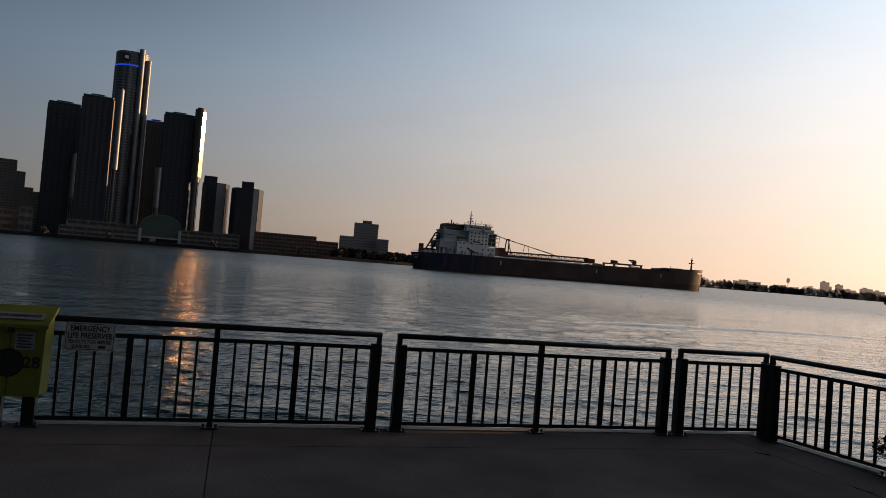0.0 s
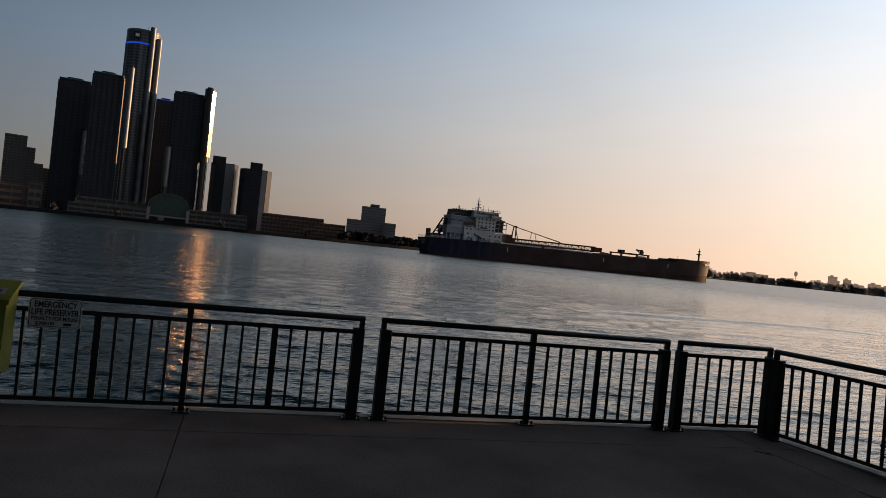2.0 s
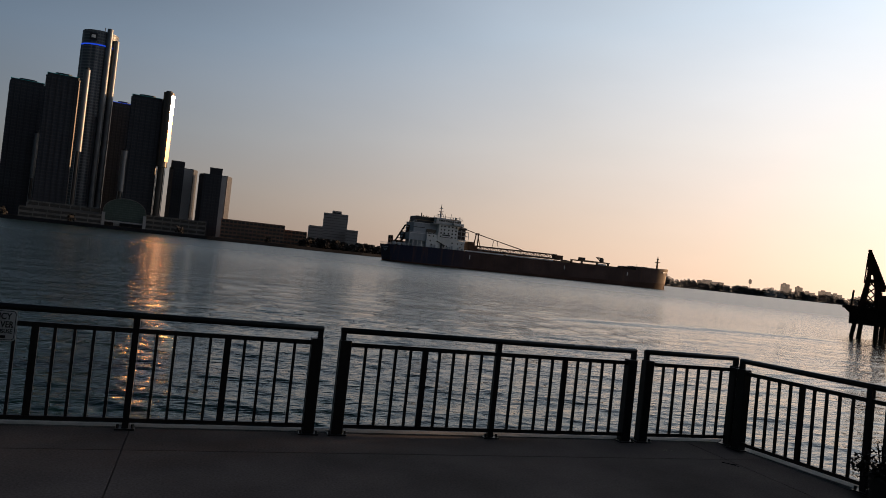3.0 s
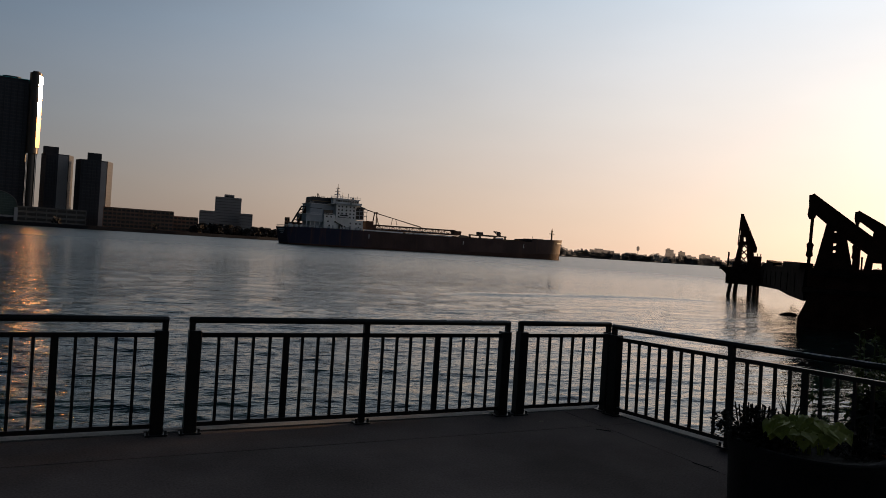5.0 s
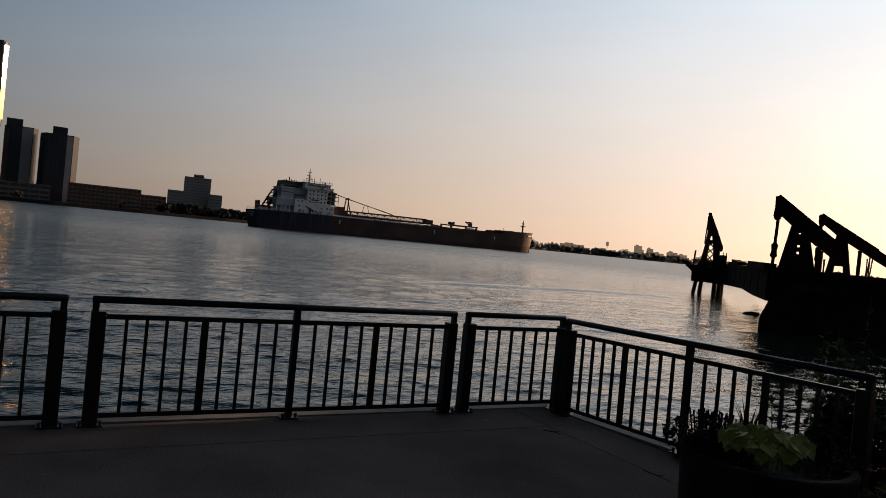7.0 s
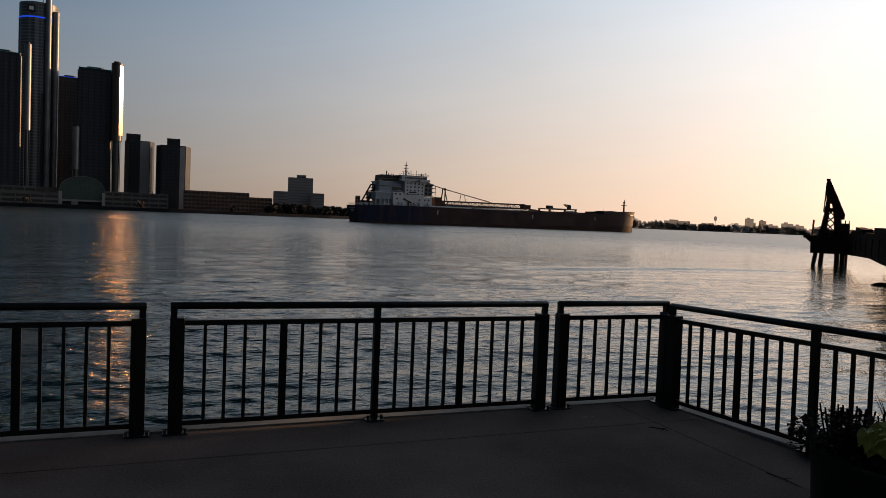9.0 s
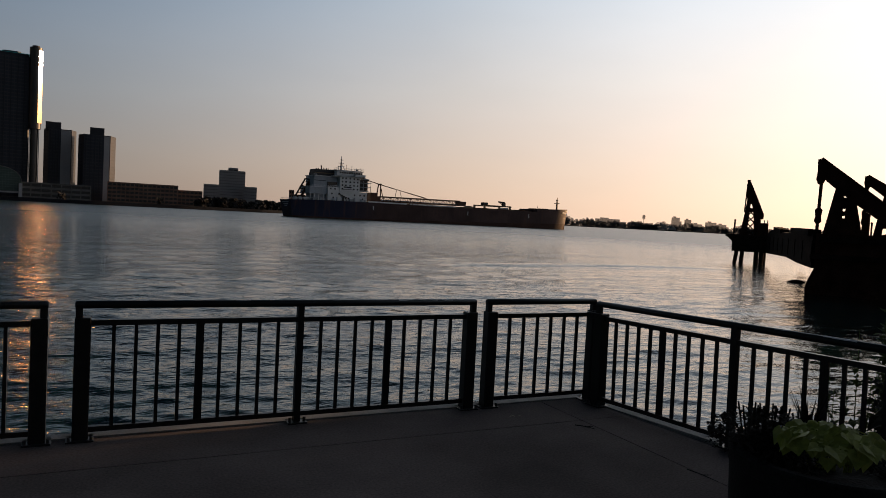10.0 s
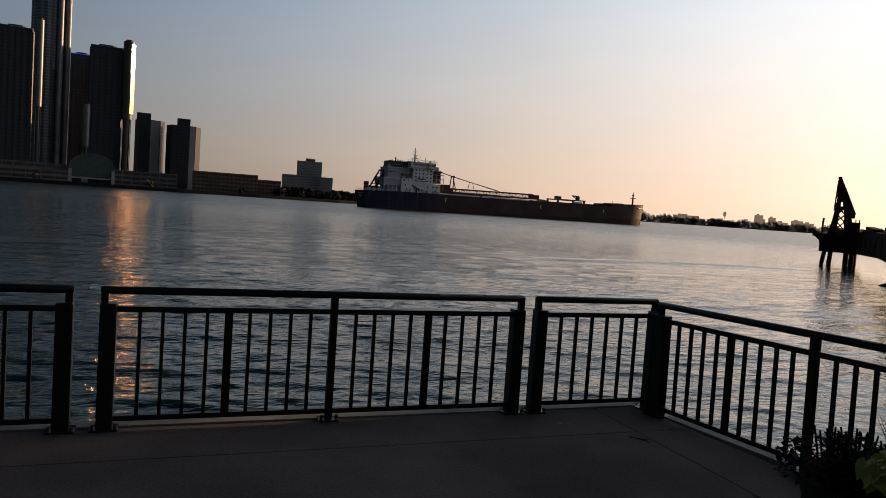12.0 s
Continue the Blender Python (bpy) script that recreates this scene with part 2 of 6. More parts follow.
def river():
    m = bpy.data.materials.new("river_water")
    m.use_nodes = True
    n, l = m.node_tree.nodes, m.node_tree.links
    b = n["Principled BSDF"]
    b.inputs["Base Color"].default_value = (0.006, 0.024, 0.026, 1)
    b.inputs["Roughness"].default_value, b.inputs["IOR"].default_value = 0.04, 1.33
    tc = n.new("ShaderNodeTexCoord")
    height = None
    for scale, stretch, amount, turn, detail in ((0.07, 2.6, 0.5, 10, 2), (0.16, 2.6, 0.5, -5, 2), (0.45, 2.6, 0.25, 8, 2), (1.5, 2.6, 0.12, -10, 2), (4.6, 2.4, 0.065, 6, 2), (12.0, 1.9, 0.02, -5, 2)):
        mp, t, k = n.new("ShaderNodeMapping"), n.new("ShaderNodeTexNoise"), n.new("ShaderNodeMath")
        mp.inputs["Scale"].default_value = (1 / stretch, 1, 1)
        mp.inputs["Rotation"].default_value = (0, 0, radians(turn))
        t.inputs["Scale"].default_value, t.inputs["Detail"].default_value = scale, detail
        l.new(tc.outputs["Object"], mp.inputs[0]), l.new(mp.outputs[0], t.inputs["Vector"])
        k.operation = "MULTIPLY_ADD"
        k.inputs[1].default_value, k.inputs[2].default_value = amount, 0
        l.new(t.outputs["Fac"], k.inputs[0])
        if height is not None:
            l.new(height, k.inputs[2])
        height = k.outputs[0]
    # waves too small to tell apart far out act as roughness
    dist, far = n.new("ShaderNodeVectorMath"), n.new("ShaderNodeMapRange")
    dist.operation = "LENGTH"
    far.inputs["From Min"].default_value, far.inputs["From Max"].default_value = 15, 260
    far.inputs["To Min"].default_value, far.inputs["To Max"].default_value = 0.025, 0.28
    l.new(tc.outputs["Object"], dist.inputs[0]), l.new(dist.outputs["Value"], far.inputs["Value"])
    l.new(far.outputs["Result"], b.inputs["Roughness"])
    bp = n.new("ShaderNodeBump")
    bp.inputs["Distance"].default_value = 1.0
    gust, wide, calm = n.new("ShaderNodeTexNoise"), n.new("ShaderNodeMapping"), n.new("ShaderNodeMapRange")
    wide.inputs["Scale"].default_value = (0.22, 1, 1)
    gust.inputs["Scale"].default_value, gust.inputs["Detail"].default_value = 0.035, 4
    calm.inputs["From Min"].default_value, calm.inputs["From Max"].default_value = 0.35, 0.65
    calm.inputs["To Min"].default_value, calm.inputs["To Max"].default_value = 0.65, 1.0
    l.new(tc.outputs["Object"], wide.inputs[0]), l.new(wide.outputs[0], gust.inputs["Vector"])
    l.new(gust.outputs["Fac"], calm.inputs["Value"])
    ease, force = n.new("ShaderNodeMapRange"), n.new("ShaderNodeMath")
    ease.inputs["From Min"].default_value, ease.inputs["From Max"].default_value = 10, 160
    ease.inputs["To Min"].default_value, ease.inputs["To Max"].default_value = 0.9, 1.15
    force.operation = "MULTIPLY"
    l.new(dist.outputs["Value"], ease.inputs["Value"])
    l.new(calm.outputs["Result"], force.inputs[0]), l.new(ease.outputs["Result"], force.inputs[1])
    # sheltered water beside the float and the bank
    lee, side, shelter = n.new("ShaderNodeVectorMath"), n.new("ShaderNodeMapRange"), n.new("ShaderNodeMath")
    lee.operation, shelter.operation = "DOT_PRODUCT", "MULTIPLY"
    lee.inputs[1].default_value = (0.64, -0.77, 0)
    side.inputs["From Min"].default_value, side.inputs["From Max"].default_value = -1.5, 1.5
    side.inputs["To Min"].default_value, side.inputs["To Max"].default_value = 1.0, 0.4
    l.new(tc.outputs["Object"], lee.inputs[0]), l.new(lee.outputs["Value"], side.inputs["Value"])
    l.new(force.outputs[0], shelter.inputs[0]), l.new(side.outputs["Result"], shelter.inputs[1])
    l.new(shelter.outputs[0], bp.inputs["Strength"])
    l.new(height, bp.inputs["Height"]), l.new(bp.outputs["Normal"], b.inputs["Normal"])
    return m


WATER_MAT = river()
CONCRETE = material("weathered_concrete_deck", (0.142, 0.112, 0.102), 0.9, vary=0.4, scale=0.9, fine=60, bump=0.35, depth=0.004, spec=0.12, spread=0.06)
CAP = material("pale_concrete_cap", (0.22, 0.21, 0.20), 0.8, vary=0.3, scale=4, fine=70, bump=0.3)
BLACK_PAINT = material("black_painted_steel", (0.007, 0.007, 0.0075), 0.4, vary=0.5, scale=9, fine=120, bump=0.15, depth=0.002, spec=0.38)
PRIMER = material("bare_primer_patch", (0.5, 0.48, 0.46), 0.6, vary=0.3, scale=20, fine=150)
BOLT = material("dark_rusty_bolt", (0.04, 0.036, 0.033), 0.6, metal=0.2)
EARTH = material("park_ground", (0.07, 0.075, 0.04), 0.95, vary=0.4, scale=0.3, fine=8)
FAR_LAND = material("far_bank", (0.018, 0.02, 0.025), 0.95, vary=0.4, scale=0.02, fine=0.5, bump=0, spec=0.02)
LEAVES = material("tree_leaves", (0.05, 0.075, 0.025), 0.7, vary=0.5, scale=0.4, fine=4, bump=0)
FAR_LEAVES = material("far_tree_leaves", (0.05, 0.048, 0.047), 0.9, vary=0.4, scale=0.03, fine=0.4, bump=0, spec=0.03)
BARK = material("tree_bark", (0.10, 0.075, 0.05), 0.9, vary=0.5, scale=6, fine=40, bump=0.5)
GLASS_TOWER = curtain_wall("dark_glass_tower", (0.024, 0.028, 0.040), (0.042, 0.044, 0.054), 3.9, 3.0, 0.28, 0.4, spec=0.3)
GLASS_CORE = curtain_wall("grey_glass_tower", (0.09, 0.10, 0.115), (0.19, 0.195, 0.205), 3.6, 3.0, 0.35, 0.3, 0.2)
DARK_SHAFT = material("dark_bronze_shaft", (0.035, 0.03, 0.027), 0.4, vary=0.2, scale=0.1, fine=1.5, bump=0)
def polished(name, colour, rough):
    """Brushed bright metal with a soft-edged highlight."""
    m = material(name, colour, rough, metal=1.0, vary=0.12, scale=0.15, fine=1.5, bump=0)
    n, l = m.node_tree.nodes, m.node_tree.links
    mix = n.new("ShaderNodeMixShader")
    mix.inputs[0].default_value = 0.03
    for k, r in ((1, rough), (2, rough * 2.2)):
        gloss = n.new("ShaderNodeBsdfAnisotropic")
        gloss.distribution = "BECKMANN"
        gloss.inputs["Roughness"].default_value = r
        l.new(n["Principled BSDF"].inputs["Base Color"].links[0].from_socket, gloss.inputs["Color"])
        l.new(gloss.outputs[0], mix.inputs[k])
    l.new(mix.outputs[0], n["Material Output"].inputs["Surface"])
    return m


MIRROR_STRIP = polished("added_bronze_mirror", (0.92, 0.58, 0.30), 0.095)
DULL_SHAFT = material("dull_steel_shaft", (0.15, 0.16, 0.175), 0.42, metal=0.5, vary=0.2, scale=0.1, fine=1.5, bump=0)
MULLION = material("dark_bronze_fin", (0.03, 0.033, 0.042), 0.55, spec=0.2, vary=0.2, scale=0.2, fine=2, bump=0)
SLAB_GREY = material("grey_facade", (0.14, 0.135, 0.13), 0.7, vary=0.2, scale=0.06, fine=0.8, bump=0)
PALE_FACADE = material("pale_facade", (0.33, 0.33, 0.34), 0.7, vary=0.15, scale=0.05, fine=0.8, bump=0)
BRICK_FACADE = material("brown_brick_facade", (0.25, 0.145, 0.105), 0.8, vary=0.25, scale=0.05, fine=0.9, bump=0)
FAR_BLOCK = material("haze_thinned_facade", (0.22, 0.21, 0.21), 0.8, vary=0.15, scale=0.03, fine=0.3, bump=0)
DARK_WINDOW = material("dark_window_glass", (0.015, 0.018, 0.022), 0.15, vary=0.3, scale=0.1, fine=1, bump=0)
WHITE_TENT = material("white_roof_membrane", (0.75, 0.75, 0.75), 0.6, vary=0.08, scale=0.05, fine=0.5, bump=0)
def thin_for_haze(m, share_seen):
    """Imitates morning haze kilometres off by letting the sky shine through the surface."""
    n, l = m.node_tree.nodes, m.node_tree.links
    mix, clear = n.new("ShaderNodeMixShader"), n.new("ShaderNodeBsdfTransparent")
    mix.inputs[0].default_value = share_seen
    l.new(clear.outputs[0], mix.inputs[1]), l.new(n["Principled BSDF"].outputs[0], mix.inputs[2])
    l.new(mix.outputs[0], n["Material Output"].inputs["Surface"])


# haze put into the upriver surfaces: leaf colour paled, all made partly see-through
UPRIVER_LEAVES = material("haze_paled_tree_leaves", (0.11, 0.11, 0.115), 0.9, spec=0.02, vary=0.4, scale=0.03, fine=0.4, bump=0)
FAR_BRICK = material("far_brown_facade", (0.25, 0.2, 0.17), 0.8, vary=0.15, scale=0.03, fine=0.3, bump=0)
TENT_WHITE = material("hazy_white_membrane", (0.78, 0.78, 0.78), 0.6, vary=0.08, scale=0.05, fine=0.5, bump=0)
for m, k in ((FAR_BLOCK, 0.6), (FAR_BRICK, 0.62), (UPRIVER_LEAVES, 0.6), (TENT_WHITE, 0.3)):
    thin_for_haze(m, k)
LED = glowing("blue_light_band", (0.02, 0.10, 1.0), 0.55)
LED_TEAL = glowing("teal_light_band", (0.02, 0.35, 0.4), 0.12)

# ---- water, deck and banks ----
# one sheet, finer in the stretch of river in front of the walk
radii = [3.0] + list(5.0 * 1.0065 ** np.arange(0, 340)) + list(46.0 * 1.0125 ** np.arange(0, 185)) + [620, 900, 1500, 2400, 4800]
angles = list(np.arange(-34, 70, 0.2)) + list(np.arange(70, 326, 4.0))
rr, aa = np.meshgrid(np.array(radii), np.radians(np.array(angles)), indexing="ij")
wx, wy, wz = rr * np.sin(aa), rr * np.cos(aa), np.zeros_like(rr)
rng = np.random.default_rng(7)
for k in range(40):
    lam = 0.15 * 1.09 ** k * rng.uniform(0.95, 1.05)
    turn = rng.normal(0.06, 0.55)
    amp = 0.0105 * lam * (1.0 if lam < 0.5 else (0.5 / lam) ** 0.7)
    phase = 2 * np.pi / lam * (wx * np.sin(turn) + wy * np.cos(turn)) + rng.uniform(0, 6.28)
    keep = np.clip(lam / (np.where(rr < 45, 0.0065, 0.0125) * rr * 3.0) - 0.6, 0, 1) * np.clip((430 - rr) / 150, 0, 1)
    fine = (aa > radians(-33)) & (aa < radians(69.5))
    patch = 0.75 + 0.35 * np.sin(wx * 0.11 + 1.3 * np.sin(wy * 0.043 + k)) * np.sin(wy * 0.083 + k * 0.7)
    wz += np.where(fine, amp * keep * patch, 0) * (np.sin(phase) + 0.22 * np.sin(2 * phase))
wz *= 1.0 - 0.5 * np.clip((0.64 * wx - 0.77 * wy + 1.5) / 3.0, 0, 1)
# a line of short waves left by a passing boat
off = wy - 58.0 - 1.5 * np.sin(wx * 0.15)
wz += 0.11 * np.exp(-(off / 2.6) ** 2) * np.sin(2 * np.pi * off / 3.2) * np.clip((wx - 26) / 8, 0, 1) * np.clip((68 - wx) / 8, 0, 1)
na = len(angles)
w = Shape()
w.v = [(0.0, 0.0, 0.0)] + list(zip(wx.ravel().tolist(), wy.ravel().tolist(), wz.ravel().tolist()))
for i in range(na):
    j = (i + 1) % na
    w.f.append((0, 1 + j, 1 + i))
    for k in range(len(radii) - 1):
        w.f.append((1 + k * na + i, 1 + k * na + j, 1 + (k + 1) * na + j, 1 + (k + 1) * na + i))
water = part("water", w, WATER_MAT, smooth=True)
water.location = (0, 0, WATER)
tagged(water, "grey-green rippled river water", "water", kind="structure")

FENCE_Y, EDGE_Y = 5.52, 5.66
SIDE = Vector((0.105, -1.0, 0)).normalized()
CORNER = Vector((4.263, 5.333, 0))
OUT = Vector((-SIDE.y, SIDE.x, 0))
c0 = CORNER + OUT * 0.16
edge_far = c0 + SIDE * 16
edge_top = c0 - SIDE * ((EDGE_Y - c0.y) / -SIDE.y if SIDE.y else 0)

# deck: bank body under slabs
bank = Shape()
bank.prism([(-60, -30), (edge_far.x, -30), (edge_far.x, edge_far.y), (edge_top.x - 0.03, EDGE_Y - 0.03), (-60, EDGE_Y - 0.03)], WATER - 1.0, -0.06)
tagged(part("ground", bank, CAP), "concrete quay wall under the riverside walk", "quay wall", kind="structure")

deck = thing("pavement", Matrix(), "dark weathered concrete riverside walk with joints", "pavement", kind="structure")
def side_x(y):
    return edge_top.x + SIDE.x / SIDE.y * (y - EDGE_Y)
slab = Shape()
xs, ys = [-14, -10.7, -7.7, -4.7, -1.65, 3.82], [-14, -11, -8, -5, -2.2, 0.9, 3.0, 4.92]
JOINT = 0.003
for i in range(len(xs) - 1):
    for k in range(len(ys) - 1):
        part("slab", Shape().box(xs[i] + JOINT, xs[i + 1] - JOINT, ys[k] + JOINT, ys[k + 1] - JOINT, -0.05, random.uniform(-0.002, 0.002), bevel=0.008), CONCRETE, deck)
for i in range(len(xs) - 1):
    part("slab", Shape().box(xs[i] + JOINT, xs[i + 1] - JOINT, ys[-1] + JOINT, EDGE_Y - 0.12, -0.05, 0.0, bevel=0.008), CONCRETE, deck)
for k in range(len(ys)):
    ya, yb = ys[k] + JOINT, (ys[k + 1] if k + 1 < len(ys) else EDGE_Y - 0.12) - JOINT
    part("slab", Shape().prism([(xs[-1] + JOINT, ya), (side_x(ya) - 0.12, ya), (side_x(yb) - 0.12, yb), (xs[-1] + JOINT, yb)], -0.05, 0.0), CONCRETE, deck)
cap = Shape().prism([(-14, EDGE_Y - 0.12), (edge_top.x - 0.12, EDGE_Y - 0.12), (edge_top.x, EDGE_Y), (-14, EDGE_Y)], -0.25, 0.012)
ends = [(side_x(-3) - 0.13, -3), (side_x(-3), -3), (edge_top.x, EDGE_Y - 0.002), (edge_top.x - 0.13, EDGE_Y - 0.122)]
CLIMB = 0.9
rise = 8.66 * math.tan(radians(CLIMB))
cap.rings([[(x, y, -0.25) for x, y in ends], [(x, y, rise if y < 0 else 0.006) for x, y in ends]])
part("edge_cap", cap, CAP, deck, "pale concrete edge strip")


# ---- railings ----
RAIL_TOP, RAIL_R, POST_H = 0.953, 0.027, 0.842


def railing(name, start, way, length, mid=True, first_post=0.10, last_post=0.10, label="", climb=0.0, z0=0.0):
    """One railing panel: x along the panel, from end post to end post."""
    turn = math.degrees(math.atan2(way[1], way[0]))
    t = thing(name, pose(start[0], start[1], z0, 0, 0, turn) @ pose(0, 0, 0, 0, -climb, 0), label or "black painted steel railing panel bolted to the walk", "railing", "railing panels along the walk")
    z = RAIL_TOP - RAIL_R
    part("top_rail", Shape().tube([(0.0, 0, z), (0.012, 0, z), (length - 0.012, 0, z), (length, 0, z)], [RAIL_R * 0.75, RAIL_R, RAIL_R, RAIL_R * 0.75], 12), BLACK_PAINT, t, smooth=True)
    part("upper_rail", Shape().box(0.03, length - 0.03, -0.02, 0.02, 0.784, 0.822), BLACK_PAINT, t)
    part("lower_rail", Shape().box(0.03, length - 0.03, -0.02, 0.02, 0.055, 0.09), BLACK_PAINT, t)
    for x, wdt, sign in ((0, first_post, 1), (length, last_post, -1)):
        a, b = sorted((x, x + sign * wdt))
        part("end_post", Shape().box(a, b, -0.05, 0.05, 0.0, POST_H, bevel=0.008), BLACK_PAINT, t)
        part("rail_upright", Shape().box(min(x + sign * 0.004, x + sign * 0.048), max(x + sign * 0.004, x + sign * 0.048), -0.022, 0.022, POST_H - 0.01, z), BLACK_PAINT, t)
        part("base_plate", Shape().box(a - 0.035, b + 0.035, -0.075, 0.075, 0.0, 0.012, bevel=0.003), BLACK_PAINT, t)
        for bx in (a - 0.018, b + 0.018):
            part("bolt", Shape().tube([(bx, -0.055, 0.01), (bx, -0.055, 0.04)], 0.011, 6), BOLT, t)
    spans = [(first_post, length / 2 - 0.025), (length / 2 + 0.025, length - last_post)] if mid else [(first_post, length - last_post)]
    if mid:
        part("mid_post", Shape().box(length / 2 - 0.025, length / 2 + 0.025, -0.025, 0.025, 0.0, z), BLACK_PAINT, t)
        part("base_plate", Shape().box(length / 2 - 0.075, length / 2 + 0.075, -0.06, 0.06, 0.0, 0.012, bevel=0.003), BLACK_PAINT, t)
        for bx in (-0.055, 0.055):
            part("bolt", Shape().tube([(length / 2 + bx, -0.03, 0.01), (length / 2 + bx, -0.03, 0.045)], 0.012, 6), BOLT, t)
    for a, b in spans:
        n = 9 if mid else 6
        for i in range(1, n + 1):
            x = a + (b - a) * i / (n + 1)
            if mid and i == 5:
                part("wide_bar", Shape().box(x - 0.027, x + 0.027, -0.012, 0.012, 0.09, 0.784), BLACK_PAINT, t)
            else:
                part("bar", Shape().box(x - 0.0115, x + 0.0115, -0.0115, 0.0115, 0.09, 0.784), BLACK_PAINT, t)
    return t


railing("railing", (-3.215 - 0.155 - 3.06, FENCE_Y), (1, 0), 3.06)
railing("railing", (-3.215, FENCE_Y), (1, 0), 3.06)
p2 = railing("railing", (0.0, FENCE_Y), (1, 0), 3.08, label="black steel railing panel with paint worn off its top rail")
railing("railing", (3.185, FENCE_Y), (1, 0), 1.19, mid=False, last_post=0.06, label="short black steel railing panel at the corner")
p4 = railing("railing", CORNER[:2], SIDE[:2], 2.87, first_post=0.11, climb=CLIMB, label="black steel railing panel with chipped top rail beside the planter")
p5s = CORNER + SIDE * 2.98
railing("railing", p5s[:2], SIDE[:2], 3.06, climb=CLIMB, z0=2.98 * math.tan(radians(CLIMB)))
cpost = thing("corner_post", pose(4.315, 5.46, 0, 0, 0, 0), "thick black steel corner post between railing panels", "post")
part("post", Shape().box(-0.05, 0.05, -0.05, 0.05, 0, POST_H - 0.01, bevel=0.008), BLACK_PAINT, cpost)
part("base_plate", Shape().box(-0.09, 0.09, -0.09, 0.09, 0, 0.010, bevel=0.003), BLACK_PAINT, cpost)
for t, spans in ((p2, ((1.05, 1.16, 0.2), (1.3, 1.34, 0.1), (2.35, 2.7, 0.5), (2.74, 2.84, 0.6), (2.88, 3.04, 0.4), (0.4, 0.46, 0.1))), (p4, ((1.75, 1.86, 0.4), (2.1, 2.32, 0.5), (2.5, 2.66, 0.4)))):
    for a, b, k in spans:
        arc = Shape()
        rings = []
        for x in [a + (b - a) * i / 6 for i in range(7)]:
            half = 0.25 + k * random.uniform(0.5, 1.1)
            rings.append([(x, (RAIL_R + 0.0008) * math.sin(u), RAIL_TOP - RAIL_R + (RAIL_R + 0.0008) * math.cos(u)) for u in [-half + 2 * half * j / 6 - 0.1 for j in range(7)]])
        arc.add([p for ring in rings for p in ring], [(7 * r + j, 7 * r + j + 1, 7 * r + j + 8, 7 * r + j + 7) for r in range(6) for j in range(6)])
        part("worn_patch", arc, PRIMER, t, "bare patch of worn paint", smooth=True)

# ---- far bank ----
SHORE = [(-70, 1000), (-40, 760), (-17, 690), (-9, 690), (0, 700), (6, 730), (12, 790), (18, 950), (25, 1400), (32, 2000), (38, 2600), (50, 3000), (58, 3200), (68, 3300)]
front = [place(az, d) for az, d in SHORE]
back = [place(az, 4600) for az, d in SHORE[::-1]]
tagged(part("far_bank", Shape().prism(front + back, WATER - 0.5, 0.6), FAR_LAND), "low far river bank behind a sea wall", "river bank", kind="structure")


def at_bank(az, dist, turn=None):
    x, y = place(az, dist)
    return pose(x, y, 0.6, 0, 0, -az if turn is None else turn)


def lobed(radius, lobes, depth, n, turn=0.0):
    return [((radius + depth * math.cos(lobes * (2 * math.pi * i / n) + math.pi)) * math.cos(2 * math.pi * i / n + turn), (radius + depth * math.cos(lobes * (2 * math.pi * i / n) + math.pi)) * math.sin(2 * math.pi * i / n + turn)) for i in range(n)]


def chamfered(w, d, c):
    return [(-w + c, -d), (w - c, -d), (w, -d + c), (w, d - c), (w - c, d), (-w + c, d), (-w, d - c), (-w, -d + c)]


def height_at(el, dist):
    return EYE_Z - 0.6 + dist * math.tan(radians(el))


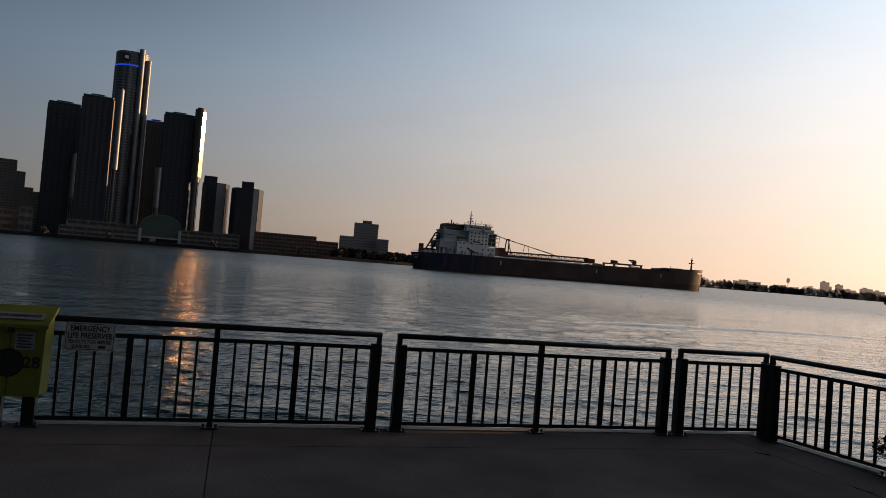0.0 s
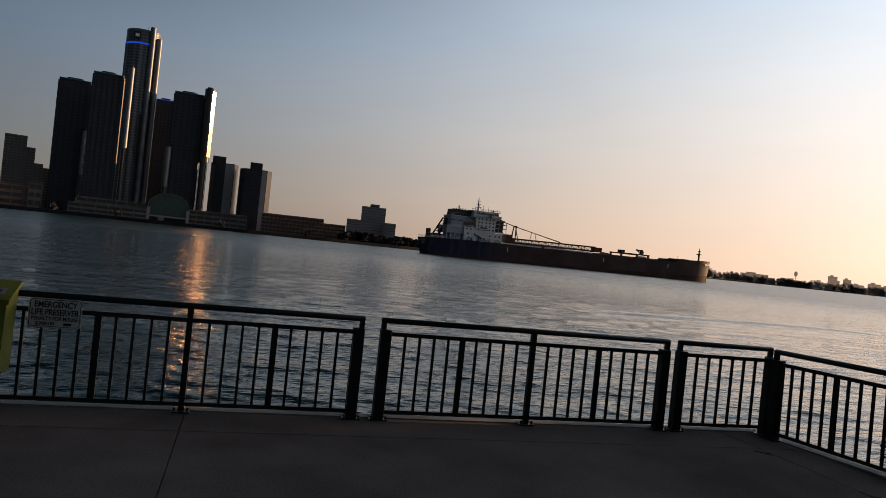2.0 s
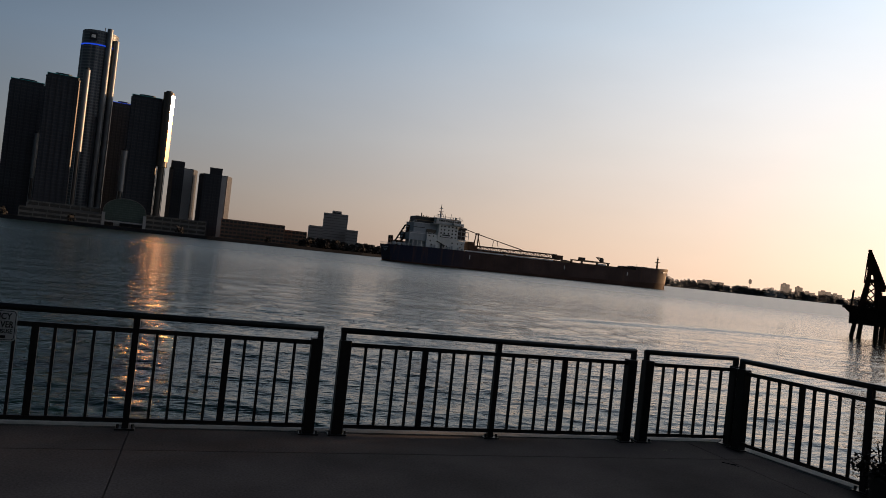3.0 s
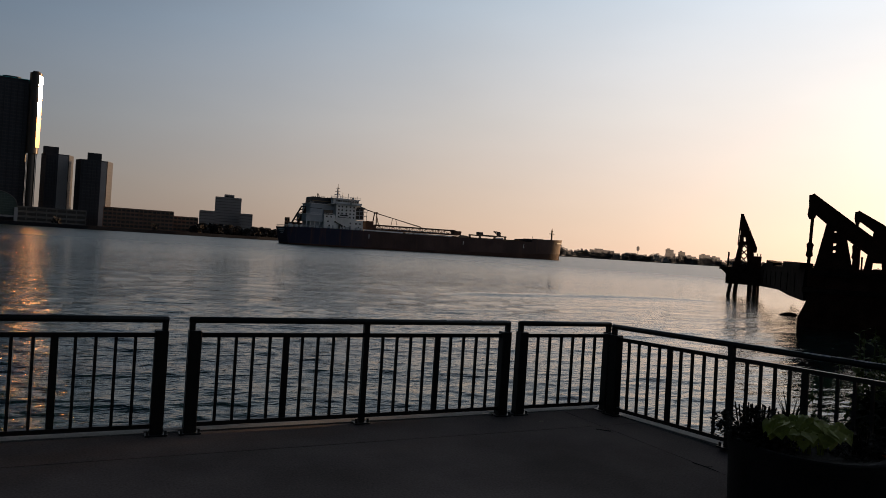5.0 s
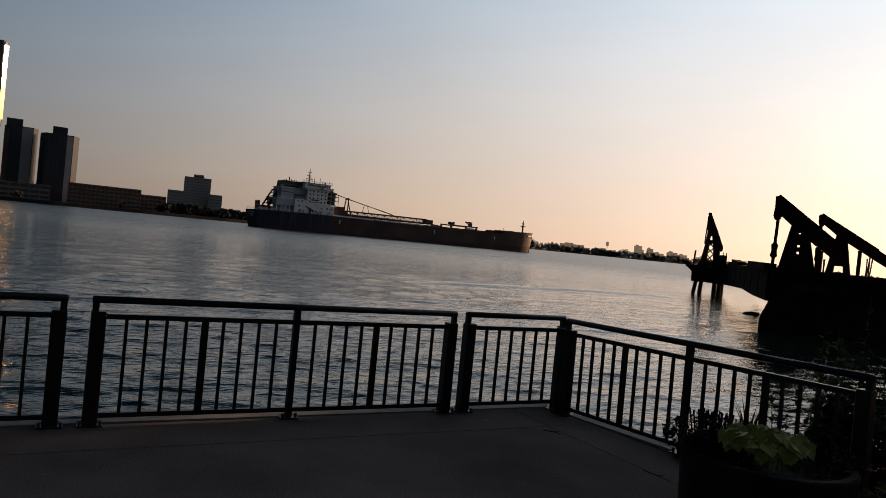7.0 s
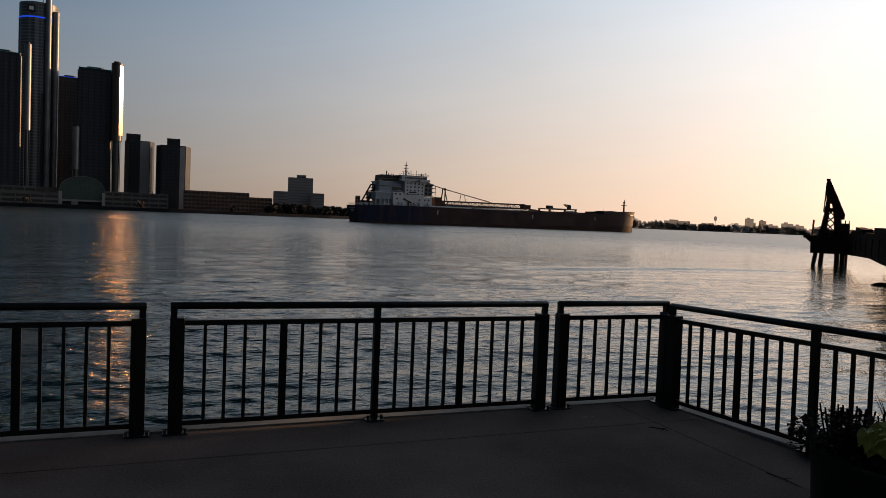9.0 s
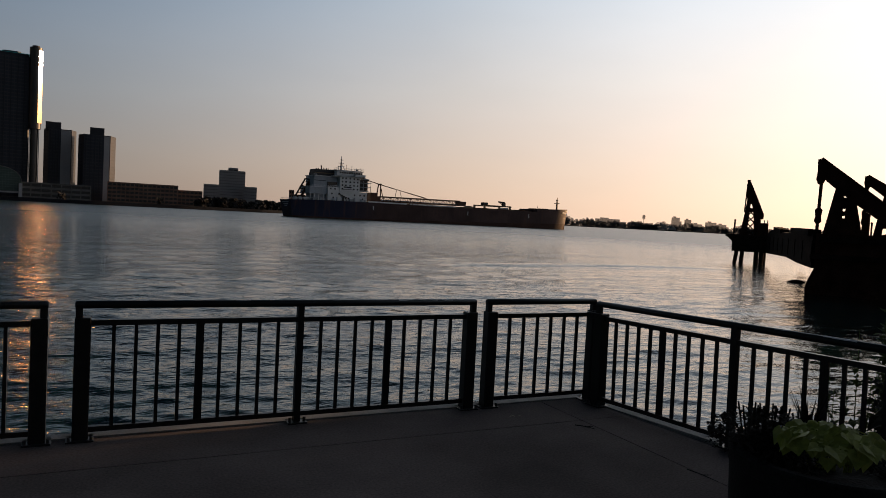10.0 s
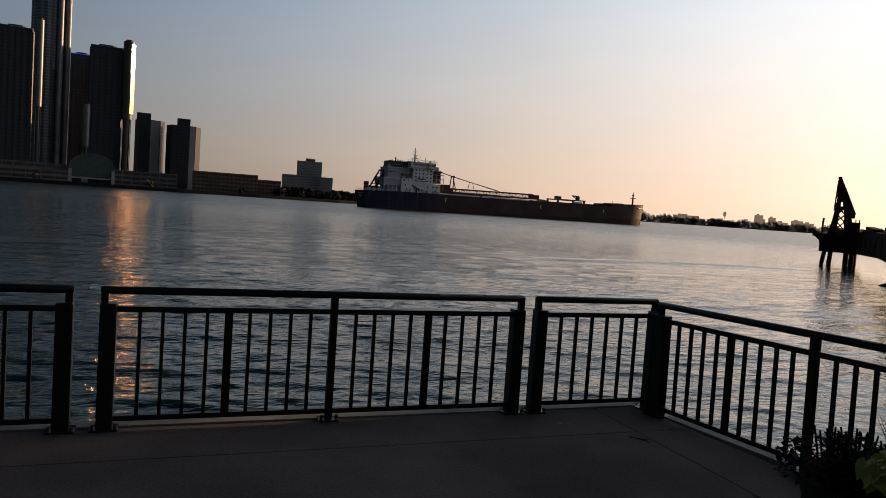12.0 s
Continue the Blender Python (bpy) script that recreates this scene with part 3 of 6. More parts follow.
def glass_tower(az0, az1, dist, el, shafts=(), led=LED_TEAL, label=""):
    """A dark glass tower with chamfered corners; shafts: (azimuth, width in degrees, top elevation)."""
    az = (az0 + az1) / 2
    half = dist * math.tan(radians((az1 - az0) / 2))
    h = height_at(el, dist)
    t = thing("glass_tower", at_bank(az, dist + half), label, "skyscraper", "riverside glass towers")
    part("body", Shape().prism(chamfered(half, half, half * 0.06), 0, h - 4), GLASS_TOWER, t)
    part("crown", Shape().prism(chamfered(half - 1.2, half - 1.2, half * 0.06), h - 4, h - 1), MULLION, t)
    part("light_band", Shape().prism(chamfered(half - 0.8, half - 0.8, half * 0.06), h - 1.2, h - 0.8), led, t)
    for q in range(5):
        x = -half * 0.7 + half * 1.4 * q / 4
        part("fin", Shape().box(x - 0.5, x + 0.5, -half - 0.9, -half + 0.1, 0, h - 5), MULLION, t)
    part("plant_room", Shape().prism(chamfered(half * 0.5, half * 0.5, 3), h - 1, h + 2.0), MULLION, t)
    for saz, width, sel in shafts:
        d = dist - 4
        r = d * math.tan(radians(width / 2))
        x = (saz - az) * math.pi / 180 * d
        top = height_at(sel, d)
        low = top * 0.46
        if 10 < sel < 10.5:
            # added polished facets, aimed to throw the sun across the river, each turned slightly
            part("stair_shaft", Shape().tube([(x, -half - 3, low), (x, -half - 3, top)], r, 24), DARK_SHAFT, t, "dark round metal shaft", smooth=True)
            for q, tilt in ((-1.5, 0.7), (-0.5, 0.2), (0.5, -0.2), (1.5, -0.7)):
                u = radians(131.3 + tilt)
                ux, uy = math.sin(u), math.cos(u)
                wide = r * 0.24
                cx, cy = x + ux * r * 1.0 - uy * wide * q, -half - 3 + uy * r * 1.0 + ux * wide * q
                strip = [(cx + uy * wide * e0 + ux * e1, cy - ux * wide * e0 + uy * e1) for e0, e1 in ((-0.5, -0.4), (0.5, -0.4), (0.5, 0.12), (-0.5, 0.12))]
                part("polished_strip", Shape().prism(strip, top * 0.5, top - 3), MIRROR_STRIP, t, "polished strip added to mirror the low sun")
        else:
            part("stair_shaft", Shape().tube([(x, -half - 3, low), (x, -half - 3, top)], r, 24), DULL_SHAFT, t, "dull cylindrical metal shaft", smooth=True)
        part("shaft_stem", Shape().tube([(x, -half - 3, 2), (x, -half - 3, low)], r * 0.62, 16), DARK_SHAFT, t, smooth=True)
        for sx in (-0.72, 0.72):
            part("stem_edge", Shape().box(x + sx * r - 0.35, x + sx * r + 0.35, -half - 3 - r * 0.5, -half - 2.4, 14, low + 1), DULL_SHAFT, t)
        part("shaft_base", Shape().box(x - r * 0.9, x + r * 0.9, -half - 3 - r - 1, -half - 2, 0, 17), PALE_FACADE, t, "white shaft base")
        part("shaft_top", Shape().tube([(x, -half - 3, top), (x, -half - 3, top + 2)], r * 0.6, 12), MULLION, t)
    return t


glass_tower(-14.0, -11.85, 965, 9.3, ((-12.04, 0.30, 5.77),), LED_TEAL, "dark glass office tower with a blue lit roof edge")
glass_tower(-11.9, -9.75, 880, 10.15, ((-9.4, 0.44, 10.75),), LED_TEAL, "dark glass office tower beside a slim metal shaft")
glass_tower(-7.6, -6.0, 1000, 8.95, (), LED, "dark glass office tower partly hidden by others")
glass_tower(-6.35, -4.1, 918, 9.75, ((-3.78, 0.78, 10.2), (-6.37, 0.46, 5.5)), LED_TEAL, "dark glass office tower whose metal shaft mirrors the sun")

# tall middle tower
D = 940.0
half = D * math.tan(radians(1.30))
h = height_at(13.45, D + half * 0.6)
mid_tower = thing("round_tower", at_bank(-8.78, D + half), "tall grey cylindrical glass tower with a blue light ring", "skyscraper")
part("body", Shape().prism(lobed(half - 1.2, 16, 0.5, 96), 0, h - 18), GLASS_CORE, mid_tower, smooth=True)
part("crown", Shape().tube([(0, 0, h - 16.5), (0, 0, h)], half - 1.4, 48), GLASS_CORE, mid_tower, smooth=True)
part("light_ring", Shape().tube([(0, 0, h - 18), (0, 0, h - 16.5)], half - 0.8, 48), LED, mid_tower, "blue lit ring")
part("mast", Shape().tube([(4, 0, h), (4, 0, h + 9)], 0.35, 6), MULLION, mid_tower)
sq = Shape().box(-half * 0.55, -half * 0.55 + 8.0, -half + 0.2, -half + 2.6, h - 12.5, h - 4.5)
part("sign_panel", sq, MULLION, mid_tower, "black square sign panel")
emb = Shape().box(-half * 0.55 + 1.8, -half * 0.55 + 6.2, -half - 0.2, -half + 0.2, h - 10.4, h - 6.6)
part("sign_mark", emb, WHITE_TENT, mid_tower, "pale plain mark")
for az, wd, el, lbl in ((-8.2, 0.40, 13.85, "bright metal lift shaft"), (-7.72, 0.42, 13.2, "bright metal lift shaft")):
    d = D - 2
    x = (az + 8.78) * math.pi / 180 * d
    top = height_at(el, d)
    y = -math.sqrt(max(0.0, (half + 2) ** 2 - x * x)) + 0.5
    part("lift_shaft", Shape().tube([(x, y, 2), (x, y, top)], d * math.tan(radians(wd / 2)), 24), DULL_SHAFT, mid_tower, lbl, smooth=True)
for k, az in enumerate((-9.45, -8.5)):
    x = (az + 8.78) * math.pi / 180 * D
    y = -math.sqrt(max(0.0, (half + 1) ** 2 - x * x))
    part("fin", Shape().box(x - 1.0, x + 1.0, y - 1, y + 2, 0, height_at(7.6 if k else 6.2, D)), MULLION, mid_tower)


def pair_tower(az0, az1, core0, core1, dist, el, elc, label):
    az = (az0 + az1) / 2
    k = math.pi / 180 * dist
    hw, h, hc = (az1 - az0) / 2 * k, height_at(el, dist), height_at(elc, dist)
    t = thing("office_tower", at_bank(az, dist + hw), label, "office tower", "smaller riverside towers")
    part("body", Shape().prism([(-hw * 0.7, -hw), (hw * 0.7, -hw), (hw, -hw * 0.2), (hw, hw), (-hw, hw), (-hw, -hw * 0.2)], 0, h), GLASS_TOWER, t)
    a, b = (core0 - az) * k, (core1 - az) * k
    part("core", Shape().box(a, b, -hw * 0.9, hw * 0.5, h - 3, hc), MULLION, t)
    part("pale_flank", Shape().prism([(b * 1.0, -hw - 0.6), (hw * 0.66, -hw - 0.6), (hw * 0.66, -hw + 0.4), (b, -hw + 0.5)], 0, h - 1), PALE_FACADE, t, "pale panelled flank")
    for q in range(4):
        x = -hw * 0.6 + q * (b + hw * 0.6) / 4
        part("fin", Shape().box(x - 0.4, x + 0.4, -hw - 0.6, -hw + 0.1, 0, h - 1), MULLION, t)
    return t


pair_tower(-3.2, -1.15, -3.1, -2.13, 930, 4.85, 5.33, "dark mid-rise office tower with a pale side")
pair_tower(-1.05, 1.42, -0.3, 0.63, 900, 4.68, 5.2, "dark mid-rise office tower with a raised core")


def floors_block(name, az0, az1, dist, el, label, wall=SLAB_GREY, floor=3.3, deep=25, z0=0.0, category="building", bay=4.0, group="", band=(0.32, 0.86), glass=None):
    """A far block with slabs for its storeys and rows of windows set back behind piers."""
    az = (az0 + az1) / 2
    k = math.pi / 180 * dist
    hw, h = (az1 - az0) / 2 * k, height_at(el, dist)
    t = thing(name, at_bank(az, dist), label, category, group)
    part("wall", Shape().box(-hw, hw, 0.6, deep, 0, h), wall, t)
    part("parapet", Shape().box(-hw - 0.2, hw + 0.2, -0.1, deep, h, h + 0.9), wall, t)
    n = max(1, int(h / floor))
    for i in range(n):
        part("window_band", Shape().box(-hw + 0.5, hw - 0.5, 0.35, 0.65, (i + band[0]) * h / n, (i + band[1]) * h / n), glass or DARK_WINDOW, t)
    m = max(2, int(2 * hw / bay))
    for i in range(m + 1):
        x = -hw + 2 * hw * i / m
        part("pier", Shape().box(x - 0.4, x + 0.4, 0.0, 0.62, 0, h), wall, t)
    return t


# stepped flats on the far side
for a0, a1, el in ((-16.8, -15.5, 4.75), (-15.5, -14.95, 4.0), (-14.95, -14.4, 2.95), (-14.4, -13.95, 2.7)):
    floors_block("apartment_block", a0, a1, 985, el, "grey stepped apartment block with rows of balconies", SLAB_GREY, 3.2, 30, category="apartment block", group="stepped apartment blocks")
floors_block("hall", -19.5, -16.9, 880, 2.0, "long low pale exhibition hall", SLAB_GREY, 9, 40, bay=14)
floors_block("hall", -17.6, -14.6, 850, 1.35, "low dark hall by the river", BRICK_FACADE, 6, 30, bay=10)
floors_block("lift_tower", -15.1, -14.3, 845, 1.6, "square pale stair tower of a hall", SLAB_GREY, 8, 12, bay=12)

# podium of the towers
floors_block("podium", -12.1, -7.5, 850, 1.05, "low grey terraced podium under the towers", SLAB_GREY, 4.5, 25, bay=9, category="podium")
floors_block("podium", -12.6, -7.4, 825, 0.6, "lower grey terrace in front of the podium", SLAB_GREY, 4.5, 20, bay=11, category="podium")
floors_block("podium", -4.5, -0.15, 845, 0.95, "low grey podium beside the glass vault", SLAB_GREY, 4.5, 25, bay=9, category="podium")
D = 835.0
k = math.pi / 180 * D
vault = thing("glass_vault", at_bank(-5.9, D), "rounded greenish glass vault on pale piers", "winter garden")
hw, h0, h1 = 1.45 * k, height_at(0.95, D), height_at(2.0, D)
arch = [(-hw, h0 - 9)] + [(hw * math.cos(math.pi - math.pi * i / 20), h0 + (h1 - h0) * math.sin(math.pi * i / 20) ** 0.9) for i in range(21)] + [(hw, h0 - 9)]
VAULT_GLASS = curtain_wall("vault_glass", (0.05, 0.075, 0.068), (0.09, 0.12, 0.105), 2.4, 2.4, 0.16, 0.3)
part("glazing", Shape().rings([[(x, 0, z) for x, z in arch], [(x, 30, z) for x, z in arch]]), VAULT_GLASS, vault)
rib = Shape()
for i in range(1, len(arch) - 2):
    rib.beam((arch[i][0], -0.3, arch[i][1]), (arch[i + 1][0], -0.3, arch[i + 1][1]), 0.6, 0.6)
part("arch_rib", rib, SLAB_GREY, vault)
for x in (-hw + 0.8, hw - 0.8):
    part("pier", Shape().box(x - 1.6, x + 1.6, -2.5, 2, 0, h0 - 1), PALE_FACADE, vault)
part("sill_band", Shape().box(-hw, hw, -1, 0.5, h0 - 11, h0 - 9.4), PALE_FACADE, vault)

# long low brick ranges and the pale block
floors_block("brick_range", 0.95, 5.75, 840, 1.34, "long low brown brick building with rows of windows", BRICK_FACADE, 3.7, 22, bay=4.2)
floors_block("brick_range", 5.75, 7.5, 850, 1.02, "low brown brick building end", BRICK_FACADE, 3.7, 22, bay=4.2)
# office windows take a facade grey, paled to imitate haze
floors_block("office_block", 7.6, 8.75, 960, 1.62, "pale low office wing", PALE_FACADE, 3.6, 30, bay=2.6, band=(0.42, 0.66), glass=SLAB_GREY, group="pale office blocks")
floors_block("office_block", 8.7, 10.6, 970, 2.75, "pale square office block", PALE_FACADE, 3.6, 30, bay=2.6, band=(0.42, 0.66), glass=SLAB_GREY, group="pale office blocks")
floors_block("roof_house", 9.35, 10.05, 975, 2.97, "small plant room above the pale office block", PALE_FACADE, 8, 10, bay=9, category="plant room")
floors_block("office_block", 10.55, 11.5, 960, 1.58, "pale low office wing", PALE_FACADE, 3.6, 30, bay=2.6, band=(0.42, 0.66), glass=SLAB_GREY, group="pale office blocks")
floors_block("warehouse", 14.0, 17.4, 1060, 1.18, "brown warehouse with small roof towers", BRICK_FACADE, 4.2, 30, bay=6, category="warehouse")
for a0, a1 in ((14.0, 14.35), (16.4, 17.0)):
    floors_block("roof_tower", a0, a1, 1055, 1.55, "square brick roof tower of a warehouse", BRICK_FACADE, 5, 10, bay=5, category="roof tower")
floors_block("warehouse", 17.4, 20.5, 1120, 1.0, "low brown warehouse by the river", BRICK_FACADE, 4.2, 30, bay=6, category="warehouse")

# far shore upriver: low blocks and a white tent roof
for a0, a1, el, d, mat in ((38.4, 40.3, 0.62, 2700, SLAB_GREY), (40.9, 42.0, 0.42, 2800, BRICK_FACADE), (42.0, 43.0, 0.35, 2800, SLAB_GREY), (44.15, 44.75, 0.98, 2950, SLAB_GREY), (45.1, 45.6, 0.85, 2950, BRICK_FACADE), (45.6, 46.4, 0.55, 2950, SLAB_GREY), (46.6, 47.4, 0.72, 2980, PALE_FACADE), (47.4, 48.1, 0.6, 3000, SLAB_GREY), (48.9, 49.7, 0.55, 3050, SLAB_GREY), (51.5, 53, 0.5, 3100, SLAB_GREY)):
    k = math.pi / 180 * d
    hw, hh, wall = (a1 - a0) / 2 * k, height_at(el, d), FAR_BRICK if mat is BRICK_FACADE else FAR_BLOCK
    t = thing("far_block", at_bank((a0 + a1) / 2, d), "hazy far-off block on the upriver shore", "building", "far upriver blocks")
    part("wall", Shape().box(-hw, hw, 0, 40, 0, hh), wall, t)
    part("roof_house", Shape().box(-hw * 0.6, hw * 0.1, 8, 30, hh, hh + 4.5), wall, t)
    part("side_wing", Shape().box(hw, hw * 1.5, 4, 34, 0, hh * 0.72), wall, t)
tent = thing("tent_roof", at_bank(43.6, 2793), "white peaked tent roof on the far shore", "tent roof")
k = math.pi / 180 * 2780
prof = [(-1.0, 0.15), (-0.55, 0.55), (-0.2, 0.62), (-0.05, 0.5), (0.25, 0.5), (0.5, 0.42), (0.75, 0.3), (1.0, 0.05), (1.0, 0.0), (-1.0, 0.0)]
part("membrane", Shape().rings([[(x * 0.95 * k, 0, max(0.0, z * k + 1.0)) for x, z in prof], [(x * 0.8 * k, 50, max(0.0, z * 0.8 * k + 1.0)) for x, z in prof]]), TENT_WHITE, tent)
wt = thing("water_tower", at_bank(42.1, 2800), "far-off water tower above trees", "water tower")
part("tank", Shape().tube([(0, 0, 36), (0, 0, 40), (0, 0, 50), (0, 0, 54)], [2, 5.5, 5.5, 2], 12), FAR_BRICK, wt)
part("stem", Shape().tube([(0, 0, 0), (0, 0, 36)], 0.9, 8), FAR_BRICK, wt)


def crowns(shape, x, y, z0, radius, high, leaves, size):
    """An uneven heap of leaf clumps."""
    for _ in range(leaves):
        u, v = random.uniform(0, 2 * math.pi), random.random() ** 0.6
        zz = random.random()
        r = radius * v * math.sin(math.pi * (0.15 + 0.8 * zz)) ** 0.6
        c = Vector((x + r * math.cos(u), y + r * math.sin(u), z0 + high * zz))
        q = Euler((random.uniform(0, 6), random.uniform(0, 6), random.uniform(0, 6))).to_matrix()
        s = size * random.uniform(0.6, 1.4)
        pts = [c + q @ Vector(p) * s for p in ((-1, -0.4, 0), (0, -0.8, 0.3), (1, -0.2, 0), (0.7, 0.7, -0.3), (-0.6, 0.8, 0.1))]
        shape.add(pts, [(0, 1, 2, 3, 4)])


trees = Shape()
for az, d, hh, n in [(random.uniform(7.2, 14.2), 0, random.uniform(5, 10), 110) for _ in range(80)] + [(random.uniform(-19, 7), 0, random.uniform(4, 8), 24) for _ in range(4)] + [(random.uniform(17, 24), 120, random.uniform(9, 15), 40) for _ in range(40)]:
    k = next(i for i in range(len(SHORE) - 1) if SHORE[i][0] <= az < SHORE[i + 1][0])
    (a0, d0), (a1, d1) = SHORE[k], SHORE[k + 1]
    dist = d0 + (d1 - d0) * (az - a0) / (a1 - a0) + random.uniform(12, 40) + d * 0.2
    crowns(trees, *place(az, dist), 0.6, hh * 0.7, hh, n, 1.3)
tagged(part("shoreline_trees", trees, FAR_LEAVES), "dark line of trees along the far bank", "trees", kind="stuff")
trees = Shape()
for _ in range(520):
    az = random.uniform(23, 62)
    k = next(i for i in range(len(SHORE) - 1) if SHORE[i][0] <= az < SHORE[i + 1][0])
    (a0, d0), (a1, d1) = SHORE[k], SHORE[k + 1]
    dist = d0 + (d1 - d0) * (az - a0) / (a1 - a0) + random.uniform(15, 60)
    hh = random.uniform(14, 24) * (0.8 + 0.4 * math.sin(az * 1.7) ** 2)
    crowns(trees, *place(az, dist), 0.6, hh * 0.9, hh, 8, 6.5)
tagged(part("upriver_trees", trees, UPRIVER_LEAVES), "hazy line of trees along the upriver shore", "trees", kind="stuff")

# ---- bulk carrier ----
def hull_paint():
    """Dark blue paint aft, oxide brown forward, with rust runs down the plates."""
    m = material("hull_paint", (0.078, 0.047, 0.045), 0.6, spec=0.15, vary=0.35, scale=0.08, fine=1.2, bump=0)
    n, l = m.node_tree.nodes, m.node_tree.links
    b = n["Principled BSDF"]
    brown = b.inputs["Base Color"].links[0].from_socket
    tc, sep, edge, mix = n.new("ShaderNodeTexCoord"), n.new("ShaderNodeSeparateXYZ"), n.new("ShaderNodeMapRange"), n.new("ShaderNodeMix")
    mix.data_type = "RGBA"
    edge.inputs["From Min"].default_value, edge.inputs["From Max"].default_value = 38.0, 62.0
    mix.inputs["A"].default_value = (0.022, 0.025, 0.052, 1)
    l.new(tc.outputs["Object"], sep.inputs[0]), l.new(sep.outputs["X"], edge.inputs["Value"])
    l.new(edge.outputs["Result"], mix.inputs["Factor"]), l.new(brown, mix.inputs["B"])
    runs, mp, amount, rust = n.new("ShaderNodeTexNoise"), n.new("ShaderNodeMapping"), n.new("ShaderNodeMapRange"), n.new("ShaderNodeMix")
    mp.inputs["Scale"].default_value = (1.0, 1.0, 0.08)
    runs.inputs["Scale"].default_value, runs.inputs["Detail"].default_value = 0.5, 4
    amount.inputs["From Min"].default_value, amount.inputs["From Max"].default_value, amount.inputs["To Max"].default_value = 0.52, 0.75, 0.55
    rust.data_type = "RGBA"
    rust.inputs["B"].default_value = (0.11, 0.058, 0.042, 1)
    l.new(tc.outputs["Object"], mp.inputs[0]), l.new(mp.outputs[0], runs.inputs["Vector"]), l.new(runs.outputs["Fac"], amount.inputs["Value"])
    l.new(amount.outputs["Result"], rust.inputs["Factor"]), l.new(mix.outputs["Result"], rust.inputs["A"])
    l.new(rust.outputs["Result"], b.inputs["Base Color"])
    return m


HULL = hull_paint()
BOOT = material("rust_red_boot_topping", (0.075, 0.042, 0.034), 0.75, spec=0.1, vary=0.4, scale=0.1, fine=1.5, bump=0)
SHIP_WHITE = material("weathered_white_ship_paint", (0.70, 0.70, 0.71), 0.55, vary=0.18, scale=0.15, fine=1.5, bump=0)
SHIP_GREY = material("blue_grey_ship_paint", (0.36, 0.39, 0.44), 0.55, vary=0.2, scale=0.15, fine=1.5, bump=0)
SHIP_DARK = material("black_funnel_paint", (0.022, 0.018, 0.02), 0.55, vary=0.3, scale=0.2, fine=1.5, bump=0)
BUFF = material("brown_boom_steel", (0.085, 0.045, 0.03), 0.6, vary=0.35, scale=0.2, fine=2, bump=0, spec=0.2)
TAN = material("tan_crane_steel", (0.20, 0.14, 0.085), 0.6, vary=0.3, scale=0.2, fine=2, bump=0, spec=0.2)
LENGTH, BEAM = 233.0, 23.8
ship = thing("cargo_ship", pose(113.3, 451.2, WATER, 0, 0, 3.0), "long dark bulk carrier with white superstructure aft, under way", "ship")


def sheer(s):
    return 11.2 + 1.0 * min(1, s / 30) + 0.6 * max(0, min(1, (s - 130) / 66))


def half_beam(s, low=False):
    full = BEAM / 2
    start, end = (196, LENGTH - 3) if low else (206, LENGTH)
    if s <= start:
        return full * (0.82 + 0.18 * min(1, s / 20)) if low else full
    return max(0.35, full * math.sqrt(max(0.0, 1 - ((min(s, end) - start) / (end - start)) ** 2)))


def hull_ring(s, za, zb, sa, sb):
    a, b = half_beam(s, True), half_beam(s, False)
    def wide(z):
        return a + (b - a) * min(1, max(0, z / 9))
    c = BEAM / 2
    return [(sa, c - wide(za), za), (sb, c - wide(zb), zb), (sb, c + wide(zb), zb), (sa, c + wide(za), za)]


stations = [0, 3, 10, 25, 50, 90, 140, 188, 196, 202, 206, 210, 214, 219, 224, 228, 231, 232.5, 233]
boot_z = lambda s: 1.0 + 4.0 * (s / LENGTH) ** 2.2
stern = lambda s, z: s + (2.0 * (1 - z / 11.2) if s == 0 else 0)
part("lower_hull", Shape().rings([hull_ring(s, -1.5, boot_z(s), stern(s, -1.0), stern(s, boot_z(s))) for s in stations]), BOOT, ship, "rust-red hull below the load line", smooth=True)
part("upper_hull", Shape().rings([hull_ring(s, boot_z(s), sheer(s), stern(s, boot_z(s)), s) for s in stations]), HULL, ship, "brown hull side turning dark blue aft", smooth=True)
fore = [196, 202, 206, 210, 214, 219, 224, 228, 231, 232.5, 233]
part("forecastle", Shape().rings([hull_ring(s, sheer(s) - 0.02, sheer(s) + 2.2 + 1.3 * (s - 196) / 37, s, s + 0.02 * (s - 196)) for s in fore]), HULL, ship, "raised forecastle", smooth=True)
c = BEAM / 2
# deckhouses
aft_house = part("aft_deckhouse", Shape().box(13.2, 26, 2.0, BEAM - 2.0, 15.9, 20.4).box(16.5, 26, 4.5, BEAM - 4.5, 11.4, 15.9), SHIP_GREY, ship, "grey aft deckhouse on pillars")
for x in (13.4, 16.2, 19.2, 22.2, 25.2):
    part("pillar", Shape().box(x, x + 0.45, 2.0, 2.5, 11.4, 15.9), SHIP_WHITE, aft_house)
part("gallery_rail", Shape().beam((13.4, 2.1, 13.0), (26, 2.1, 13.2), 0.15, 0.2).beam((13.4, 2.1, 12.2), (26, 2.1, 12.4), 0.12, 0.15), SHIP_WHITE, aft_house)
part("roof_slab", Shape().box(12.6, 26.4, 1.4, BEAM - 1.4, 20.4, 20.75), SHIP_WHITE, aft_house)
lower = part("lower_house", Shape().box(25.2, 53.2, 0.9, BEAM - 0.9, 11.6, 18.6).box(25.2, 33.2, 0.9, BEAM - 0.9, 18.6, 21.0), SHIP_WHITE, ship, "white lower deckhouse")
